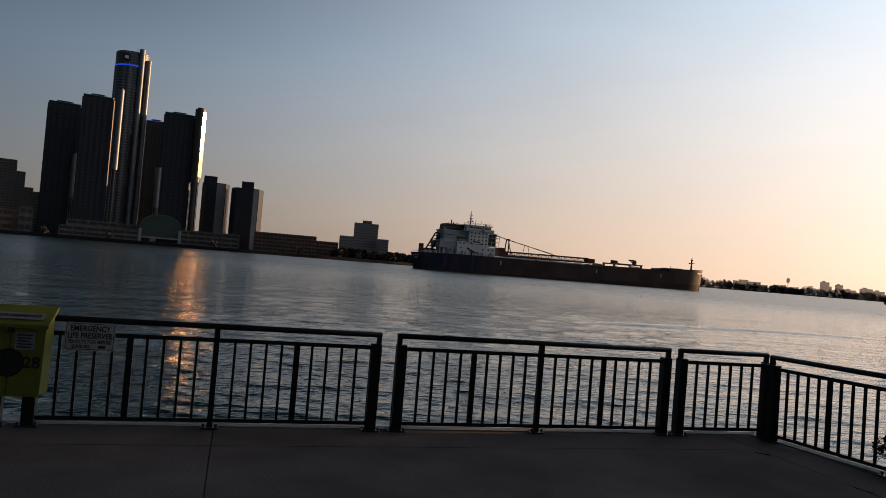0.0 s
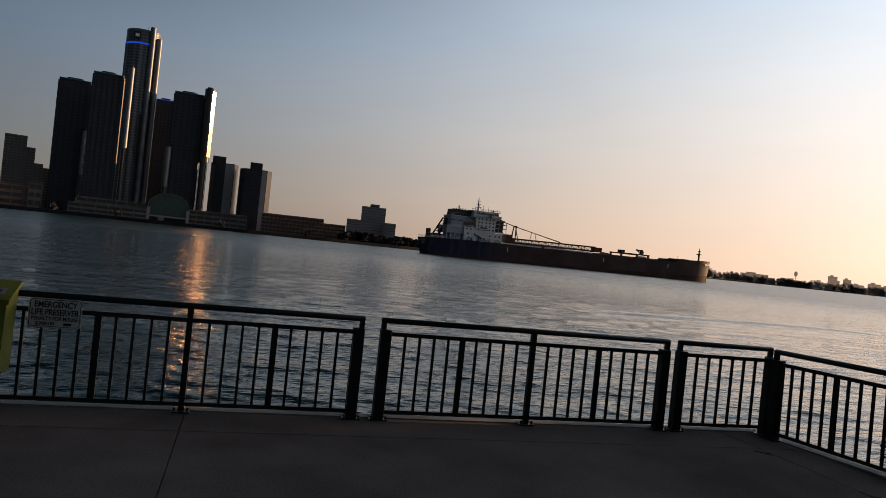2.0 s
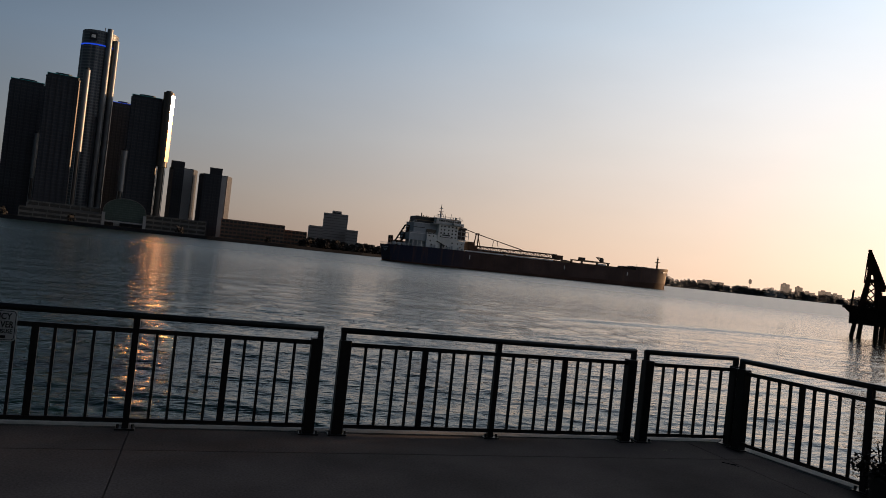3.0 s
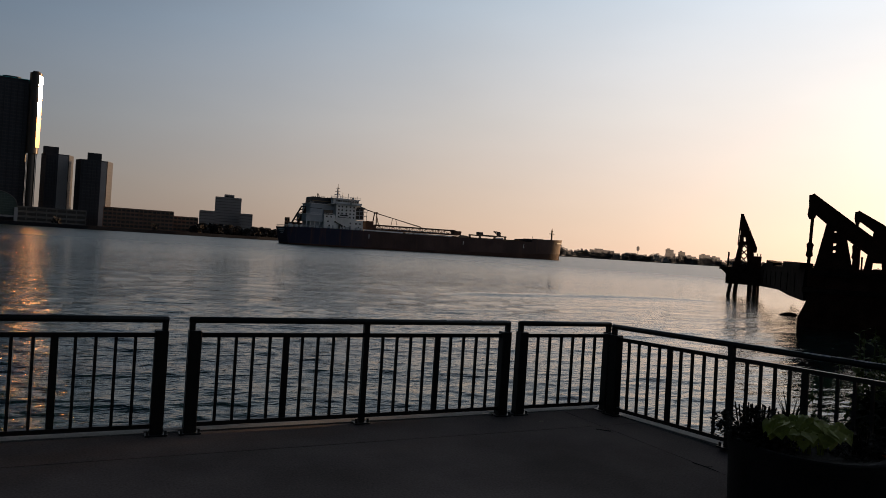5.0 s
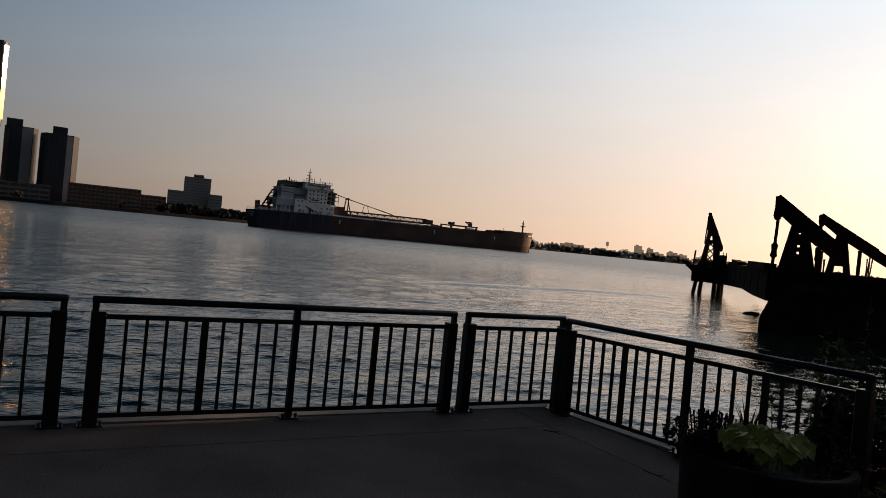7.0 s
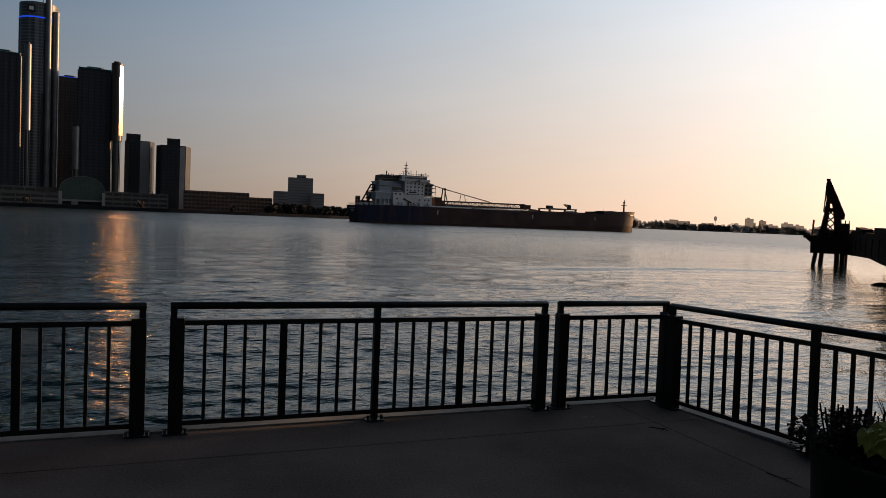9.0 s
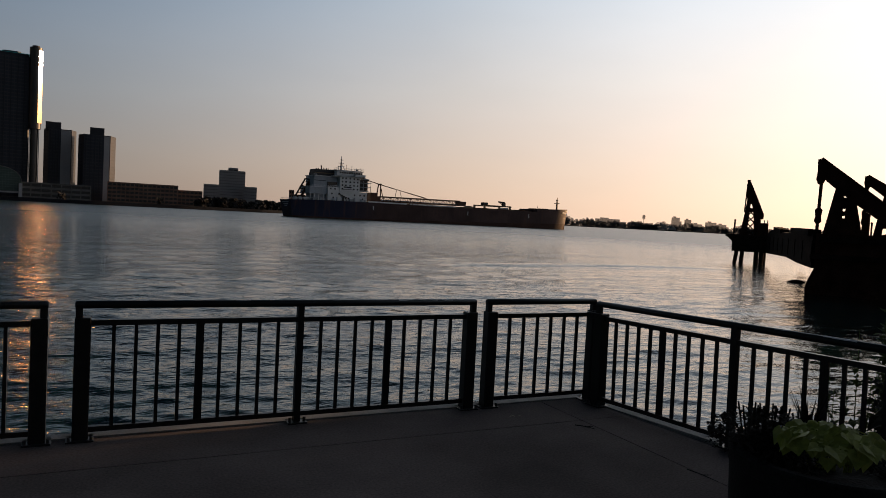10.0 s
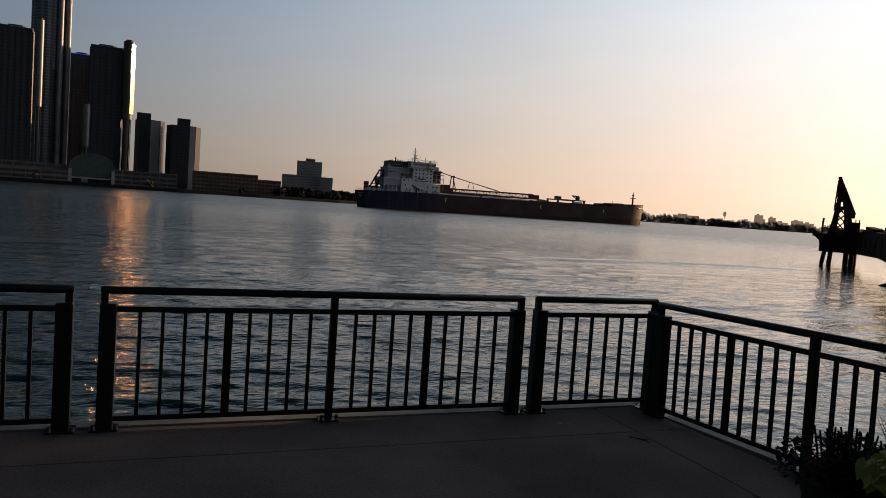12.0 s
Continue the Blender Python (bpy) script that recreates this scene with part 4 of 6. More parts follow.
acc = part("accommodation", Shape().box(33.1, 47.4, 0.6, BEAM - 0.6, 18.4, 28.6), SHIP_WHITE, ship, "white accommodation block")
casing = part("engine_casing", Shape().box(16.0, 33.2, 4.0, BEAM - 4.0, 20.5, 28.0, bevel=0.5), SHIP_GREY, ship, "blue-grey engine casing")
part("casing_ledge", Shape().box(15.6, 33.2, 3.6, BEAM - 3.6, 27.7, 28.1), SHIP_WHITE, casing)
# dark panel stands in for the shade inside the boat recess
part("boat_recess_shade", Shape().box(25.6, 32.2, 3.4, 4.2, 21.2, 24.3), DARK_WINDOW, casing, "dark panel put in for the shaded boat recess")
part("casing_stripe", Shape().box(16.2, 24.5, 3.85, 4.2, 24.6, 25.0), SHIP_DARK, casing)
funnel = part("funnel", Shape().rings([[(17.4, 5.5, 28.0), (31.4, 5.5, 28.0), (31.4, BEAM - 5.5, 28.0), (17.4, BEAM - 5.5, 28.0)], [(17.9, 6.0, 32.4), (30.8, 6.0, 32.2), (30.8, BEAM - 6.0, 32.2), (17.9, BEAM - 6.0, 32.4)]]), SHIP_DARK, ship, "black funnel top")
part("funnel_band", Shape().box(17.6, 31.2, 5.45, 5.6, 29.6, 30.1), TAN, funnel, "rust-brown funnel band")
for x, hh in ((19.5, 0.3), (20.8, 0.6), (22.6, 2.4), (24.0, 1.0), (25.2, 0.5), (26.3, 0.9), (27.6, 0.7), (29.4, 0.3)):
    part("exhaust_pipe", Shape().tube([(x, 8.5, 32.0), (x, 8.5, 32.2 + hh), (x - 0.3, 8.5, 32.5 + hh)], 0.45 if hh > 2 else 0.3, 8), SHIP_DARK, funnel)
# bridge with wings, open roof deck and rails
bridge = part("bridge", Shape().box(31.0, 49.2, 1.0, BEAM - 1.0, 28.9, 32.2), SHIP_WHITE, ship, "white bridge with wings")
part("wing", Shape().box(43.0, 50.4, -1.6, BEAM + 1.6, 28.6, 30.1), SHIP_WHITE, bridge, "bridge wing bulwark")
part("window_band", Shape().box(33.0, 48.8, 0.88, 1.04, 30.3, 31.5), DARK_WINDOW, bridge)
part("window_band", Shape().box(49.15, 49.3, 1.4, BEAM - 1.4, 30.3, 31.5), DARK_WINDOW, bridge)
for k in range(9):
    part("mullion", Shape().box(33.8 + 1.7 * k, 34.1 + 1.7 * k, 0.78, 0.92, 30.2, 31.6), SHIP_WHITE, bridge)
part("bridge_roof", Shape().box(29.5, 50.0, 0.4, BEAM - 0.4, 32.2, 32.6), SHIP_WHITE, ship)
part("bridge_deck", Shape().box(28.6, 50.4, -0.4, BEAM + 0.4, 28.3, 28.62), SHIP_WHITE, ship)
part("wing_strut", Shape().beam((46.6, 0.7, 25.8), (47.6, -1.2, 28.4), 0.4, 0.4), SHIP_WHITE, ship)
for z, x0, x1, y in ((29.9, 28.8, 43, -0.3), (33.8, 30, 50, 0.5), (22.0, 25.4, 33, 1.0), (21.7, 13.0, 25, 1.6), (29.2, 16.2, 18, 4.2), (19.6, 47.6, 53, 1.1)):
    rail = part("deck_rail", Shape().beam((x0, y, z), (x1, y, z), 0.14, 0.14).beam((x0, y, z - 0.5), (x1, y, z - 0.5), 0.1, 0.1), SHIP_WHITE, ship)
    for x in np.arange(x0, x1 + 0.1, 1.8):
        part("stanchion", Shape().beam((float(x), y, z - 1.1), (float(x), y, z), 0.12, 0.12), SHIP_WHITE, rail)
for x, hh in ((30.5, 1.6), (33, 2.4), (42.5, 3.8), (44.5, 1.8), (46.0, 2.2), (47.6, 1.5), (49.0, 2.6)):
    part("aerial", Shape().tube([(x, 4, 32.5), (x, 4, 32.5 + hh)], 0.16, 5), SHIP_GREY, ship)
part("searchlight", Shape().box(45.0, 46.0, 2.0, 3.0, 32.6, 34.0), SHIP_DARK, ship)
mast = part("radar_mast", Shape().tube([(37.8, c, 32.4), (37.8, c, 38.0), (37.8, c, 42.6)], [0.75, 0.55, 0.16], 8), SHIP_GREY, ship)
for z, half in ((35.4, 2.4), (37.6, 1.7), (39.8, 1.2)):
    part("scanner", Shape().box(37.8 - half, 37.8 + half, c - 0.3, c + 0.3, z, z + 0.35), SHIP_GREY, mast)
part("mast_brace", Shape().beam((37.8, c, 38.0), (41.0, c, 32.6), 0.25, 0.25), SHIP_GREY, mast)
part("signal_mast", Shape().tube([(41.6, c, 32.4), (41.6, c, 37.2)], [0.4, 0.15], 6), SHIP_GREY, ship)
# open galleries before the house, their shaded depth put in as a dark block
front = part("forward_gallery_shade", Shape().box(47.4, 53.8, 3.0, BEAM - 3.0, 19.6, 27.4), SHIP_DARK, ship, "dark block for the shade in the open galleries")
for z in (19.2, 22.0, 24.8, 27.4):
    part("gallery_floor", Shape().box(47.4, 56.2 if z in (22.0, 24.8) else 54.6, 1.6, BEAM - 1.6, z, z + 0.35), SHIP_GREY, front)
for x in (50.4, 53.4, 55.8):
    part("gallery_post", Shape().box(x, x + 0.25, 1.6, 1.9, 19.2, 26.6), SHIP_GREY, front)
# ports, lettering and deck gear
port_mesh = part("porthole", Shape().box(-0.5, 0.5, -0.06, 0.06, -0.5, 0.5), DARK_WINDOW, acc)
port_mesh.location = (35.0, 0.58, 20.2)
for z in (20.2, 22.6, 24.9, 27.2):
    for x in (35.0, 37.4, 40.4, 43.2, 45.8):
        if (x, z) != (35.0, 20.2) and not (z < 21 and x < 42):
            share("porthole", port_mesh.data, acc, pose(x, 0.58, z))
for x, z in ((27, 19.8), (30, 19.8), (28, 16.6), (33, 16.6), (44, 16.4), (48, 16.4), (51, 16.4), (29, 14.0), (40, 14.0), (50, 14.0)):
    share("porthole", port_mesh.data, lower, pose(x, 0.88, z))
for a0, a1, z in ((36.2, 41.6, 20.9), (34.4, 43.0, 19.7)):
    part("name_bar", Shape().box(a0, a1, 0.44, 0.57, z, z + (0.85 if z > 20 else 0.35)), SHIP_DARK, acc, "unreadable dark lettering")
derrick = part("stores_crane", Shape().beam((36.0, 0.4, 12.0), (36.0, 0.4, 15.6), 0.8, 0.8).beam((33.0, 0.4, 16.6), (38.8, 0.4, 14.0), 0.5, 0.6), SHIP_DARK, ship, "small dark stores crane")
part("stay", Shape().beam((36.0, 0.4, 15.6), (38.6, 0.4, 12.4), 0.3, 0.4), SHIP_DARK, derrick)
for x, w, hh in ((15, 1.6, 1.5), (19.5, 1.4, 1.8), (28, 1.6, 1.3), (31, 0.8, 2.0), (40.5, 2.2, 1.6), (43.5, 0.9, 2.2), (48, 1.5, 1.8), (51, 1.0, 1.4)):
    part("deck_locker", Shape().box(x, x + w, 0.1, 0.85, sheer(x) - 0.1, sheer(x) + hh), SHIP_GREY, ship)
for z, a0 in ((9.3, 5.0), (8.0, 7.0), (6.9, 9.0)):
    sx = 2.0 * (1 - z / 11.2) - 0.12
    part("name_bar", Shape().box(sx, sx + 0.1, a0, BEAM - a0, z, z + 0.55), SHIP_GREY, ship, "unreadable pale lettering on the stern")
for x in (57.5, 133, 188):
    zz = sheer(x)
    part("draft_mark", Shape().box(x, x + 0.5, c - half_beam(x) - 0.06, c - half_beam(x) + 0.3, zz - 5.0, zz - 2.2), SHIP_WHITE, ship)
bx = 230.6
part("bow_mark", Shape().beam((bx, c - half_beam(bx) - 0.25, 12.6), (bx - 0.4, c - half_beam(bx - 0.4, True) - 0.25, 6.0), 0.25, 1.0), SHIP_WHITE, ship, "white draught scale at the bow")
part("bow_name_bar", Shape().beam((223, c - half_beam(223) - 0.12, 13.2), (229, c - half_beam(229) - 0.12, 13.5), 0.2, 0.9), SHIP_GREY, ship, "unreadable pale lettering on the bow")
rail = part("deck_rail", Shape().beam((0.2, 0.2, 12.5), (13, 0.2, 13.0), 0.14, 0.16).beam((0.2, 0.2, 11.9), (13, 0.2, 12.4), 0.1, 0.12).beam((0.2, 0.2, 12.5), (0.2, BEAM - 0.2, 12.5), 0.14, 0.16), SHIP_WHITE, ship)
for k in range(8):
    part("stanchion", Shape().beam((0.2 + 1.8 * k, 0.2, 11.2), (0.2 + 1.8 * k, 0.2, 12.5 + 0.06 * k), 0.14, 0.14), SHIP_WHITE, rail)
for y in range(1, 23, 2):
    part("stanchion", Shape().beam((0.2, y, 11.2), (0.2, y, 12.5), 0.12, 0.12), SHIP_WHITE, rail)
for x in (3.5, 7.0, 10.5):
    part("winch", Shape().tube([(x, 1.6, 12.3), (x, 4.6, 12.3)], 1.1, 10).box(x - 0.9, x + 0.9, 1.4, 4.8, 11.2, 11.8), SHIP_GREY, ship)
# stern boom raised aslant, between two lattice sides
aft = part("aft_boom", Shape().beam((6.5, c, 13.5), (12.9, c, 25.4), 0.7, 0.9), BUFF, ship, "brown stern boom raised aslant")
part("lattice", Shape().beam((10.4, c, 13.0), (16.2, c, 24.6), 0.8, 1.6), BUFF, aft)
part("lattice", Shape().beam((12.6, c, 25.5), (16.8, c, 25.3), 0.7, 0.8), BUFF, aft)
part("lattice", Shape().beam((16.4, c, 25.4), (16.0, c, 20.5), 0.5, 0.6), BUFF, aft)
for k in range(5):
    f0, f1 = k / 5, (k + 0.8) / 5
    part("lattice", Shape().beam((6.5 + 6.4 * f0, c, 13.5 + 11.9 * f0), (10.4 + 5.8 * f1, c, 13 + 11.6 * f1), 0.4, 0.45), BUFF, aft)
part("boom_foot", Shape().box(6.0, 12.5, c - 3, c + 3, 11.0, 14.6), BUFF, aft)
# unloading boom along the deck
chord_z = lambda x: 16.8 + 0.008 * (x - 70)
boom = part("unloading_boom", Shape().beam((66, c - 1.6, chord_z(66)), (132, c - 1.6, chord_z(132)), 0.6, 0.9), BUFF, ship, "long brown lattice unloading boom")
part("chord", Shape().beam((66, c - 1.6, chord_z(66) - 3.2), (134, c - 1.6, chord_z(134) - 3.2), 0.7, 0.9), BUFF, boom)
part("chord", Shape().beam((66, c + 1.6, chord_z(66)), (132, c + 1.6, chord_z(132)), 0.6, 0.9), BUFF, boom)
part("belt_gallery", Shape().box(66, 132, c - 0.8, c + 0.8, 13.9, 14.9), SHIP_GREY, boom, "pale belt gallery inside the boom")
part("boom_head", Shape().box(130.5, 137.0, c - 2.2, c + 2.2, 13.9, 17.2), BUFF, boom)
for k in range(24):
    x0, x1 = 67 + 64 * k / 24, 67 + 64 * (k + 1) / 24
    lo, hi = chord_z(x0) - 3.2, chord_z(x0)
    part("lattice", Shape().beam((x0, c - 1.6, lo), (x0, c - 1.6, hi), 0.4, 0.45), BUFF, boom)
    part("lattice", Shape().beam((x0, c - 1.6, hi if k % 2 else lo), (x1, c - 1.6, lo if k % 2 else hi), 0.3, 0.4), BUFF, boom)
gallows = part("boom_gallows", Shape().beam((66.0, c - 4, 12), (67.0, c - 2, 25.4), 0.6, 0.6).beam((66.0, c + 4, 12), (67.0, c + 2, 25.4), 0.6, 0.6), BUFF, ship)
part("brace", Shape().beam((71.0, c, 12.5), (67.4, c, 25.2), 0.5, 0.5), BUFF, gallows)
part("brace", Shape().beam((67.0, c - 2.4, 25.4), (67.0, c + 2.4, 25.4), 1.0, 1.0), BUFF, gallows)
part("brace", Shape().beam((66.6, c - 2.6, 20.5), (69.0, c, 20.5), 0.4, 0.4), BUFF, gallows)
part("winch_house", Shape().box(58.4, 63.6, c - 5, c + 5, 11.9, 19.2), BUFF, ship, "brown winch house")
part("winch_house", Shape().box(62.5, 66.5, c - 4, c + 4, 11.9, 16.4), BUFF, ship, "brown winch house")
part("stay", Shape().beam((50, c, 29.8), (58.5, c, 27.4), 0.8, 1.3), SHIP_DARK, ship, "thick dark stay")
part("stay", Shape().beam((58.5, c, 27.4), (67.0, c, 25.4), 0.4, 0.5), BUFF, ship)
for y, dz in ((c - 1.6, 0.0), (c + 1.6, 0.7)):
    part("stay", Shape().beam((67.0, y, 25.2 + dz * 0.4), (104, y, 17.4 + dz), 0.35, 0.45), BUFF, ship)
for x0, x1 in ((79.6, 78.6), (82.0, 83.6)):
    part("stay", Shape().beam((x0, c - 1.6, 22.4), (x1, c - 1.6, 17.0), 0.28, 0.28), BUFF, ship)
for k in range(12):
    x = 68 + 10.4 * k
    part("hatch_cover", Shape().box(x, x + 9.4, 3.5, BEAM - 3.5, sheer(x) - 0.2, sheer(x) + 0.9), BUFF if k % 2 else TAN, ship)
for a0, a1 in ((54.2, 84), (86.5, 124)):
    part("coaming", Shape().box(a0, a1, 1.4, 2.0, 12.0, 13.1), SHIP_WHITE, ship, "white strip of hatch coaming")
for k in range(9):
    part("coaming_stay", Shape().box(88 + 4 * k, 88.4 + 4 * k, 1.1, 1.4, 12.0, 13.0), BUFF, ship)
part("deck_heap", Shape().rings([[(136, c - 3, 12.6), (146, c - 3, 12.6), (146, c + 3, 12.6), (136, c + 3, 12.6)], [(139, c - 1.5, 14.4), (142.5, c - 1.5, 14.2), (142.5, c + 1.5, 14.2), (139, c + 1.5, 14.4)]]), TAN, ship, "tan covered gear on deck")
crane = part("hatch_crane", Shape().box(149.6, 174.5, 4.2, 5.2, 14.9, 15.8).box(149.6, 174.5, BEAM - 5.2, BEAM - 4.2, 14.9, 15.8), TAN, ship, "tan travelling hatch crane")
for x in (150.4, 173.4):
    for y in (4.2, BEAM - 5.2):
        part("leg", Shape().box(x - 0.7, x + 0.7, y, y + 1.0, 12.4, 15.0), TAN, crane)
part("cab", Shape().box(149.8, 153, 4.4, 9, 15.6, 17.6), SHIP_DARK, crane)
part("pale_panel", Shape().box(164, 171, 3.6, 4.1, 12.8, 14.4), SHIP_WHITE, crane, "pale panel")
part("jib", Shape().beam((172.4, c, 15.4), (172.4, c, 18.4), 2.4, 2.0).beam((173.4, c, 18.7), (167.5, c, 18.9), 1.0, 0.9).beam((168, c, 18.8), (171.5, c, 16.6), 0.5, 0.6), SHIP_DARK, crane)
for k in range(6):
    part("vent", Shape().tube([(178 + 3.2 * k, 3.0, 12.4), (178 + 3.2 * k, 3.0, 13.4 + 0.4 * (k % 3))], 0.35, 6), BUFF, ship)
fm = part("fore_mast", Shape().tube([(224.3, c, 15.6), (224.3, c, 21.5), (224.3, c, 25.6)], [0.8, 0.6, 0.2], 8), TAN, ship)
part("crosstree", Shape().box(222.8, 225.8, c - 1.5, c + 1.5, 20.6, 21.1), TAN, fm)
part("lamp_box", Shape().box(223.7, 224.9, c - 0.6, c + 0.6, 22.6, 23.6), TAN, fm)
part("jack_staff", Shape().tube([(197.5, 2, 15.0), (197.5, 2, 17.4)], 0.12, 5), SHIP_DARK, ship)
for a0, a1, z in ((199, 205, 15.6), (208, 213, 15.9)):
    part("windlass", Shape().box(a0, a1, 8, BEAM - 8, 14.6, z), SHIP_DARK, ship)

# ---- old ferry slip ----
RUST = material("dark_rusted_steel", (0.055, 0.027, 0.02), 0.95, spec=0.05, vary=0.5, scale=0.8, fine=9, bump=0.3, depth=0.02)
TIMBER = material("old_dock_timber", (0.035, 0.024, 0.02), 0.95, spec=0.05, vary=0.5, scale=1.5, fine=14, bump=0.5, depth=0.02)
# rust copy darkened to offset the sky light falling on the apron
APRON_RUST = material("darkened_apron_rust", (0.012, 0.008, 0.007), 0.95, spec=0.03, vary=0.5, scale=0.8, fine=9, bump=0.3, depth=0.02)
FAR_D, NEAR_D = 108.0, 59.0


def frame_at(az, dist, z=0.0):
    """Axes x to the right, y away, at a bearing from the walk."""
    x, y = place(az, dist)
    return pose(x, y, z, 0, 0, -az)


def hgt(el, dist):
    return EYE_Z + dist * math.tan(radians(el))


def plate(outline, az0, dist, y0, y1):
    """A steel plate standing square to the bearing az0; its outline in bearings and elevations."""
    k = dist * math.pi / 180
    return Shape().rings([[((a - az0) * k, y, hgt(e, dist)) for a, e in outline] for y in (y0, y1)])


# far platform on raking piles
plat = thing("dolphin_platform", frame_at(49.7, FAR_D), "dark timber platform on piles in the river", "platform")
k = FAR_D * math.pi / 180
zt, zb = hgt(-0.06, FAR_D), hgt(-1.3, FAR_D)
part("deck", Shape().box(-1.52 * k, 1.6 * k, -1, 6, zt - 0.35, zt), TIMBER, plat)
part("frame", Shape().rings([[(-1.42 * k, -0.8, zt - 0.3), (1.6 * k, -0.8, zt - 0.3), (1.6 * k, 5.6, zt - 0.3), (-1.42 * k, 5.6, zt - 0.3)], [(-1.06 * k, -0.8, zt - 0.95), (1.6 * k, -0.8, zt - 0.95), (1.6 * k, 5.6, zt - 0.95), (-1.06 * k, 5.6, zt - 0.95)], [(-1.04 * k, -0.8, zb), (1.6 * k, -0.8, zb), (1.6 * k, 5.6, zb), (-1.04 * k, 5.6, zb)]]), TIMBER, plat)
for x0, x1, y, r in ((-0.68, -0.92, 0, 0.26), (-0.30, -0.42, 0.3, 0.28), (0.64, 0.64, 0, 0.3), (1.0, 0.98, 0.4, 0.32), (1.15, 1.15, 2.4, 0.34), (-0.3, -0.4, 4.5, 0.26), (0.7, 0.7, 5, 0.28)):
    part("pile", Shape().tube([(x0 * k, y, zb + 0.2), (x1 * k, y, WATER - 1.5)], r, 8), TIMBER, plat)
part("pole", Shape().tube([(-1.0 * k, 2, zt), (-0.94 * k, 2, hgt(1.07, FAR_D))], 0.14, 6), TIMBER, plat)
part("locker", Shape().box(0.62 * k, 1.33 * k, 0, 2.5, zt, hgt(0.86, FAR_D)), RUST, plat)
for x in (0.78, 1.05, 1.28):
    part("post", Shape().tube([(x * k, 1, hgt(0.5, FAR_D)), (x * k, 1, hgt(1.08, FAR_D))], 0.07, 6), TIMBER, plat)

# tapering tower on the platform: plated legs, lattice between them
d = FAR_D + 2
k = d * math.pi / 180
far_tower = thing("gallows_tower", frame_at(49.7, d), "dark tapering lattice gallows tower on the far platform", "gallows tower")
for y0 in (-0.55, 0.35):
    part("leg", plate([(49.11, -0.1), (49.58, -0.1), (49.70, 1.3), (49.74, 2.1), (49.72, 3.0), (49.63, 3.91), (49.44, 3.9), (49.47, 2.4), (49.40, 1.6)], 49.7, d, y0, y0 + 0.2), RUST, far_tower)
    part("leg", plate([(50.08, -0.1), (50.47, -0.05), (50.44, 1.1), (50.66, 1.14), (50.68, 1.48), (50.15, 2.75), (49.63, 3.91), (49.66, 3.0), (49.86, 2.1), (50.0, 1.3)], 49.7, d, y0 + 0.02, y0 + 0.22), RUST, far_tower)
    part("web", plate([(49.70, 2.22), (49.90, 2.22), (49.80, 3.1), (49.70, 3.1)], 49.7, d, y0 + 0.04, y0 + 0.16), RUST, far_tower)
    for e0, e1 in ((-0.1, 0.3), (0.3, 0.85), (0.85, 1.35), (1.35, 1.85)):
        part("lattice", Shape().beam((-0.14 * k, y0 + 0.1, hgt(e0, d)), (0.36 * k, y0 + 0.1, hgt(e1, d)), 0.1, 0.16), RUST, far_tower)
        part("lattice", Shape().beam((0.36 * k, y0 + 0.12, hgt(e0, d)), (-0.14 * k, y0 + 0.12, hgt(e1, d)), 0.1, 0.16), RUST, far_tower)
    part("tie", Shape().beam((-0.05 * k, y0 + 0.1, hgt(1.8, d)), (0.25 * k, y0 + 0.1, hgt(1.8, d)), 0.1, 0.45), RUST, far_tower)
part("rod", Shape().tube([(-0.24 * k, -0.2, hgt(3.7, d)), (-0.34 * k, -0.2, hgt(1.6, d))], 0.1, 6), RUST, far_tower)
part("cap", Shape().box(-0.28 * k, -0.04 * k, -0.6, 0.6, hgt(3.82, d), hgt(3.95, d)), RUST, far_tower)

# apron bridge from the platform to the float
A, B = place(51.0, FAR_D - 2), place(54.0, NEAR_D + 1.0)
ax = Vector((A[0] - B[0], A[1] - B[1], 0))
apron_len = ax.length
apron = thing("apron_bridge", pose(B[0], B[1], 0, 0, 0, math.degrees(math.atan2(ax.y, ax.x))), "dark rusted apron girder bridge above the water", "bridge")
zt2 = hgt(0.30, NEAR_D + 1)
prof = [(0, hgt(-2.2, NEAR_D)), (apron_len * 0.2, hgt(-1.85, 70)), (apron_len * 0.42, hgt(-1.48, 80)), (apron_len * 0.7, hgt(-1.38, 93)), (apron_len, hgt(-1.3, FAR_D)), (apron_len, hgt(0.1, FAR_D)), (apron_len * 0.86, hgt(0.42, 100)), (apron_len * 0.6, hgt(0.30, 90)), (apron_len * 0.45, hgt(0.24, 80)), (0, zt2 - 0.1)]
part("girder", Shape().rings([[(x, y, z) for x, z in prof] for y in (0.0, -0.5)]), APRON_RUST, apron)
part("girder", Shape().rings([[(x, y, z) for x, z in prof] for y in (-4.0, -4.5)]), APRON_RUST, apron)
part("deck", Shape().box(0.2, apron_len - 0.2, -4.0, -0.5, 0.9, 1.2), APRON_RUST, apron)
for i in range(8):
    part("stiffener", Shape().box(apron_len * i / 8, apron_len * i / 8 + 0.12, 0.0, 0.05, -0.2, 1.4), APRON_RUST, apron)
part("baulk", Shape().beam((1.0, -0.2, zt2 + 0.05), (apron_len * 0.30, -0.2, hgt(0.42, 76)), 0.9, 0.5), APRON_RUST, apron)
part("baulk", Shape().beam((apron_len * 0.55, -0.3, hgt(0.34, 86)), (apron_len * 0.75, -0.3, hgt(0.5, 96)), 0.9, 0.4), APRON_RUST, apron)

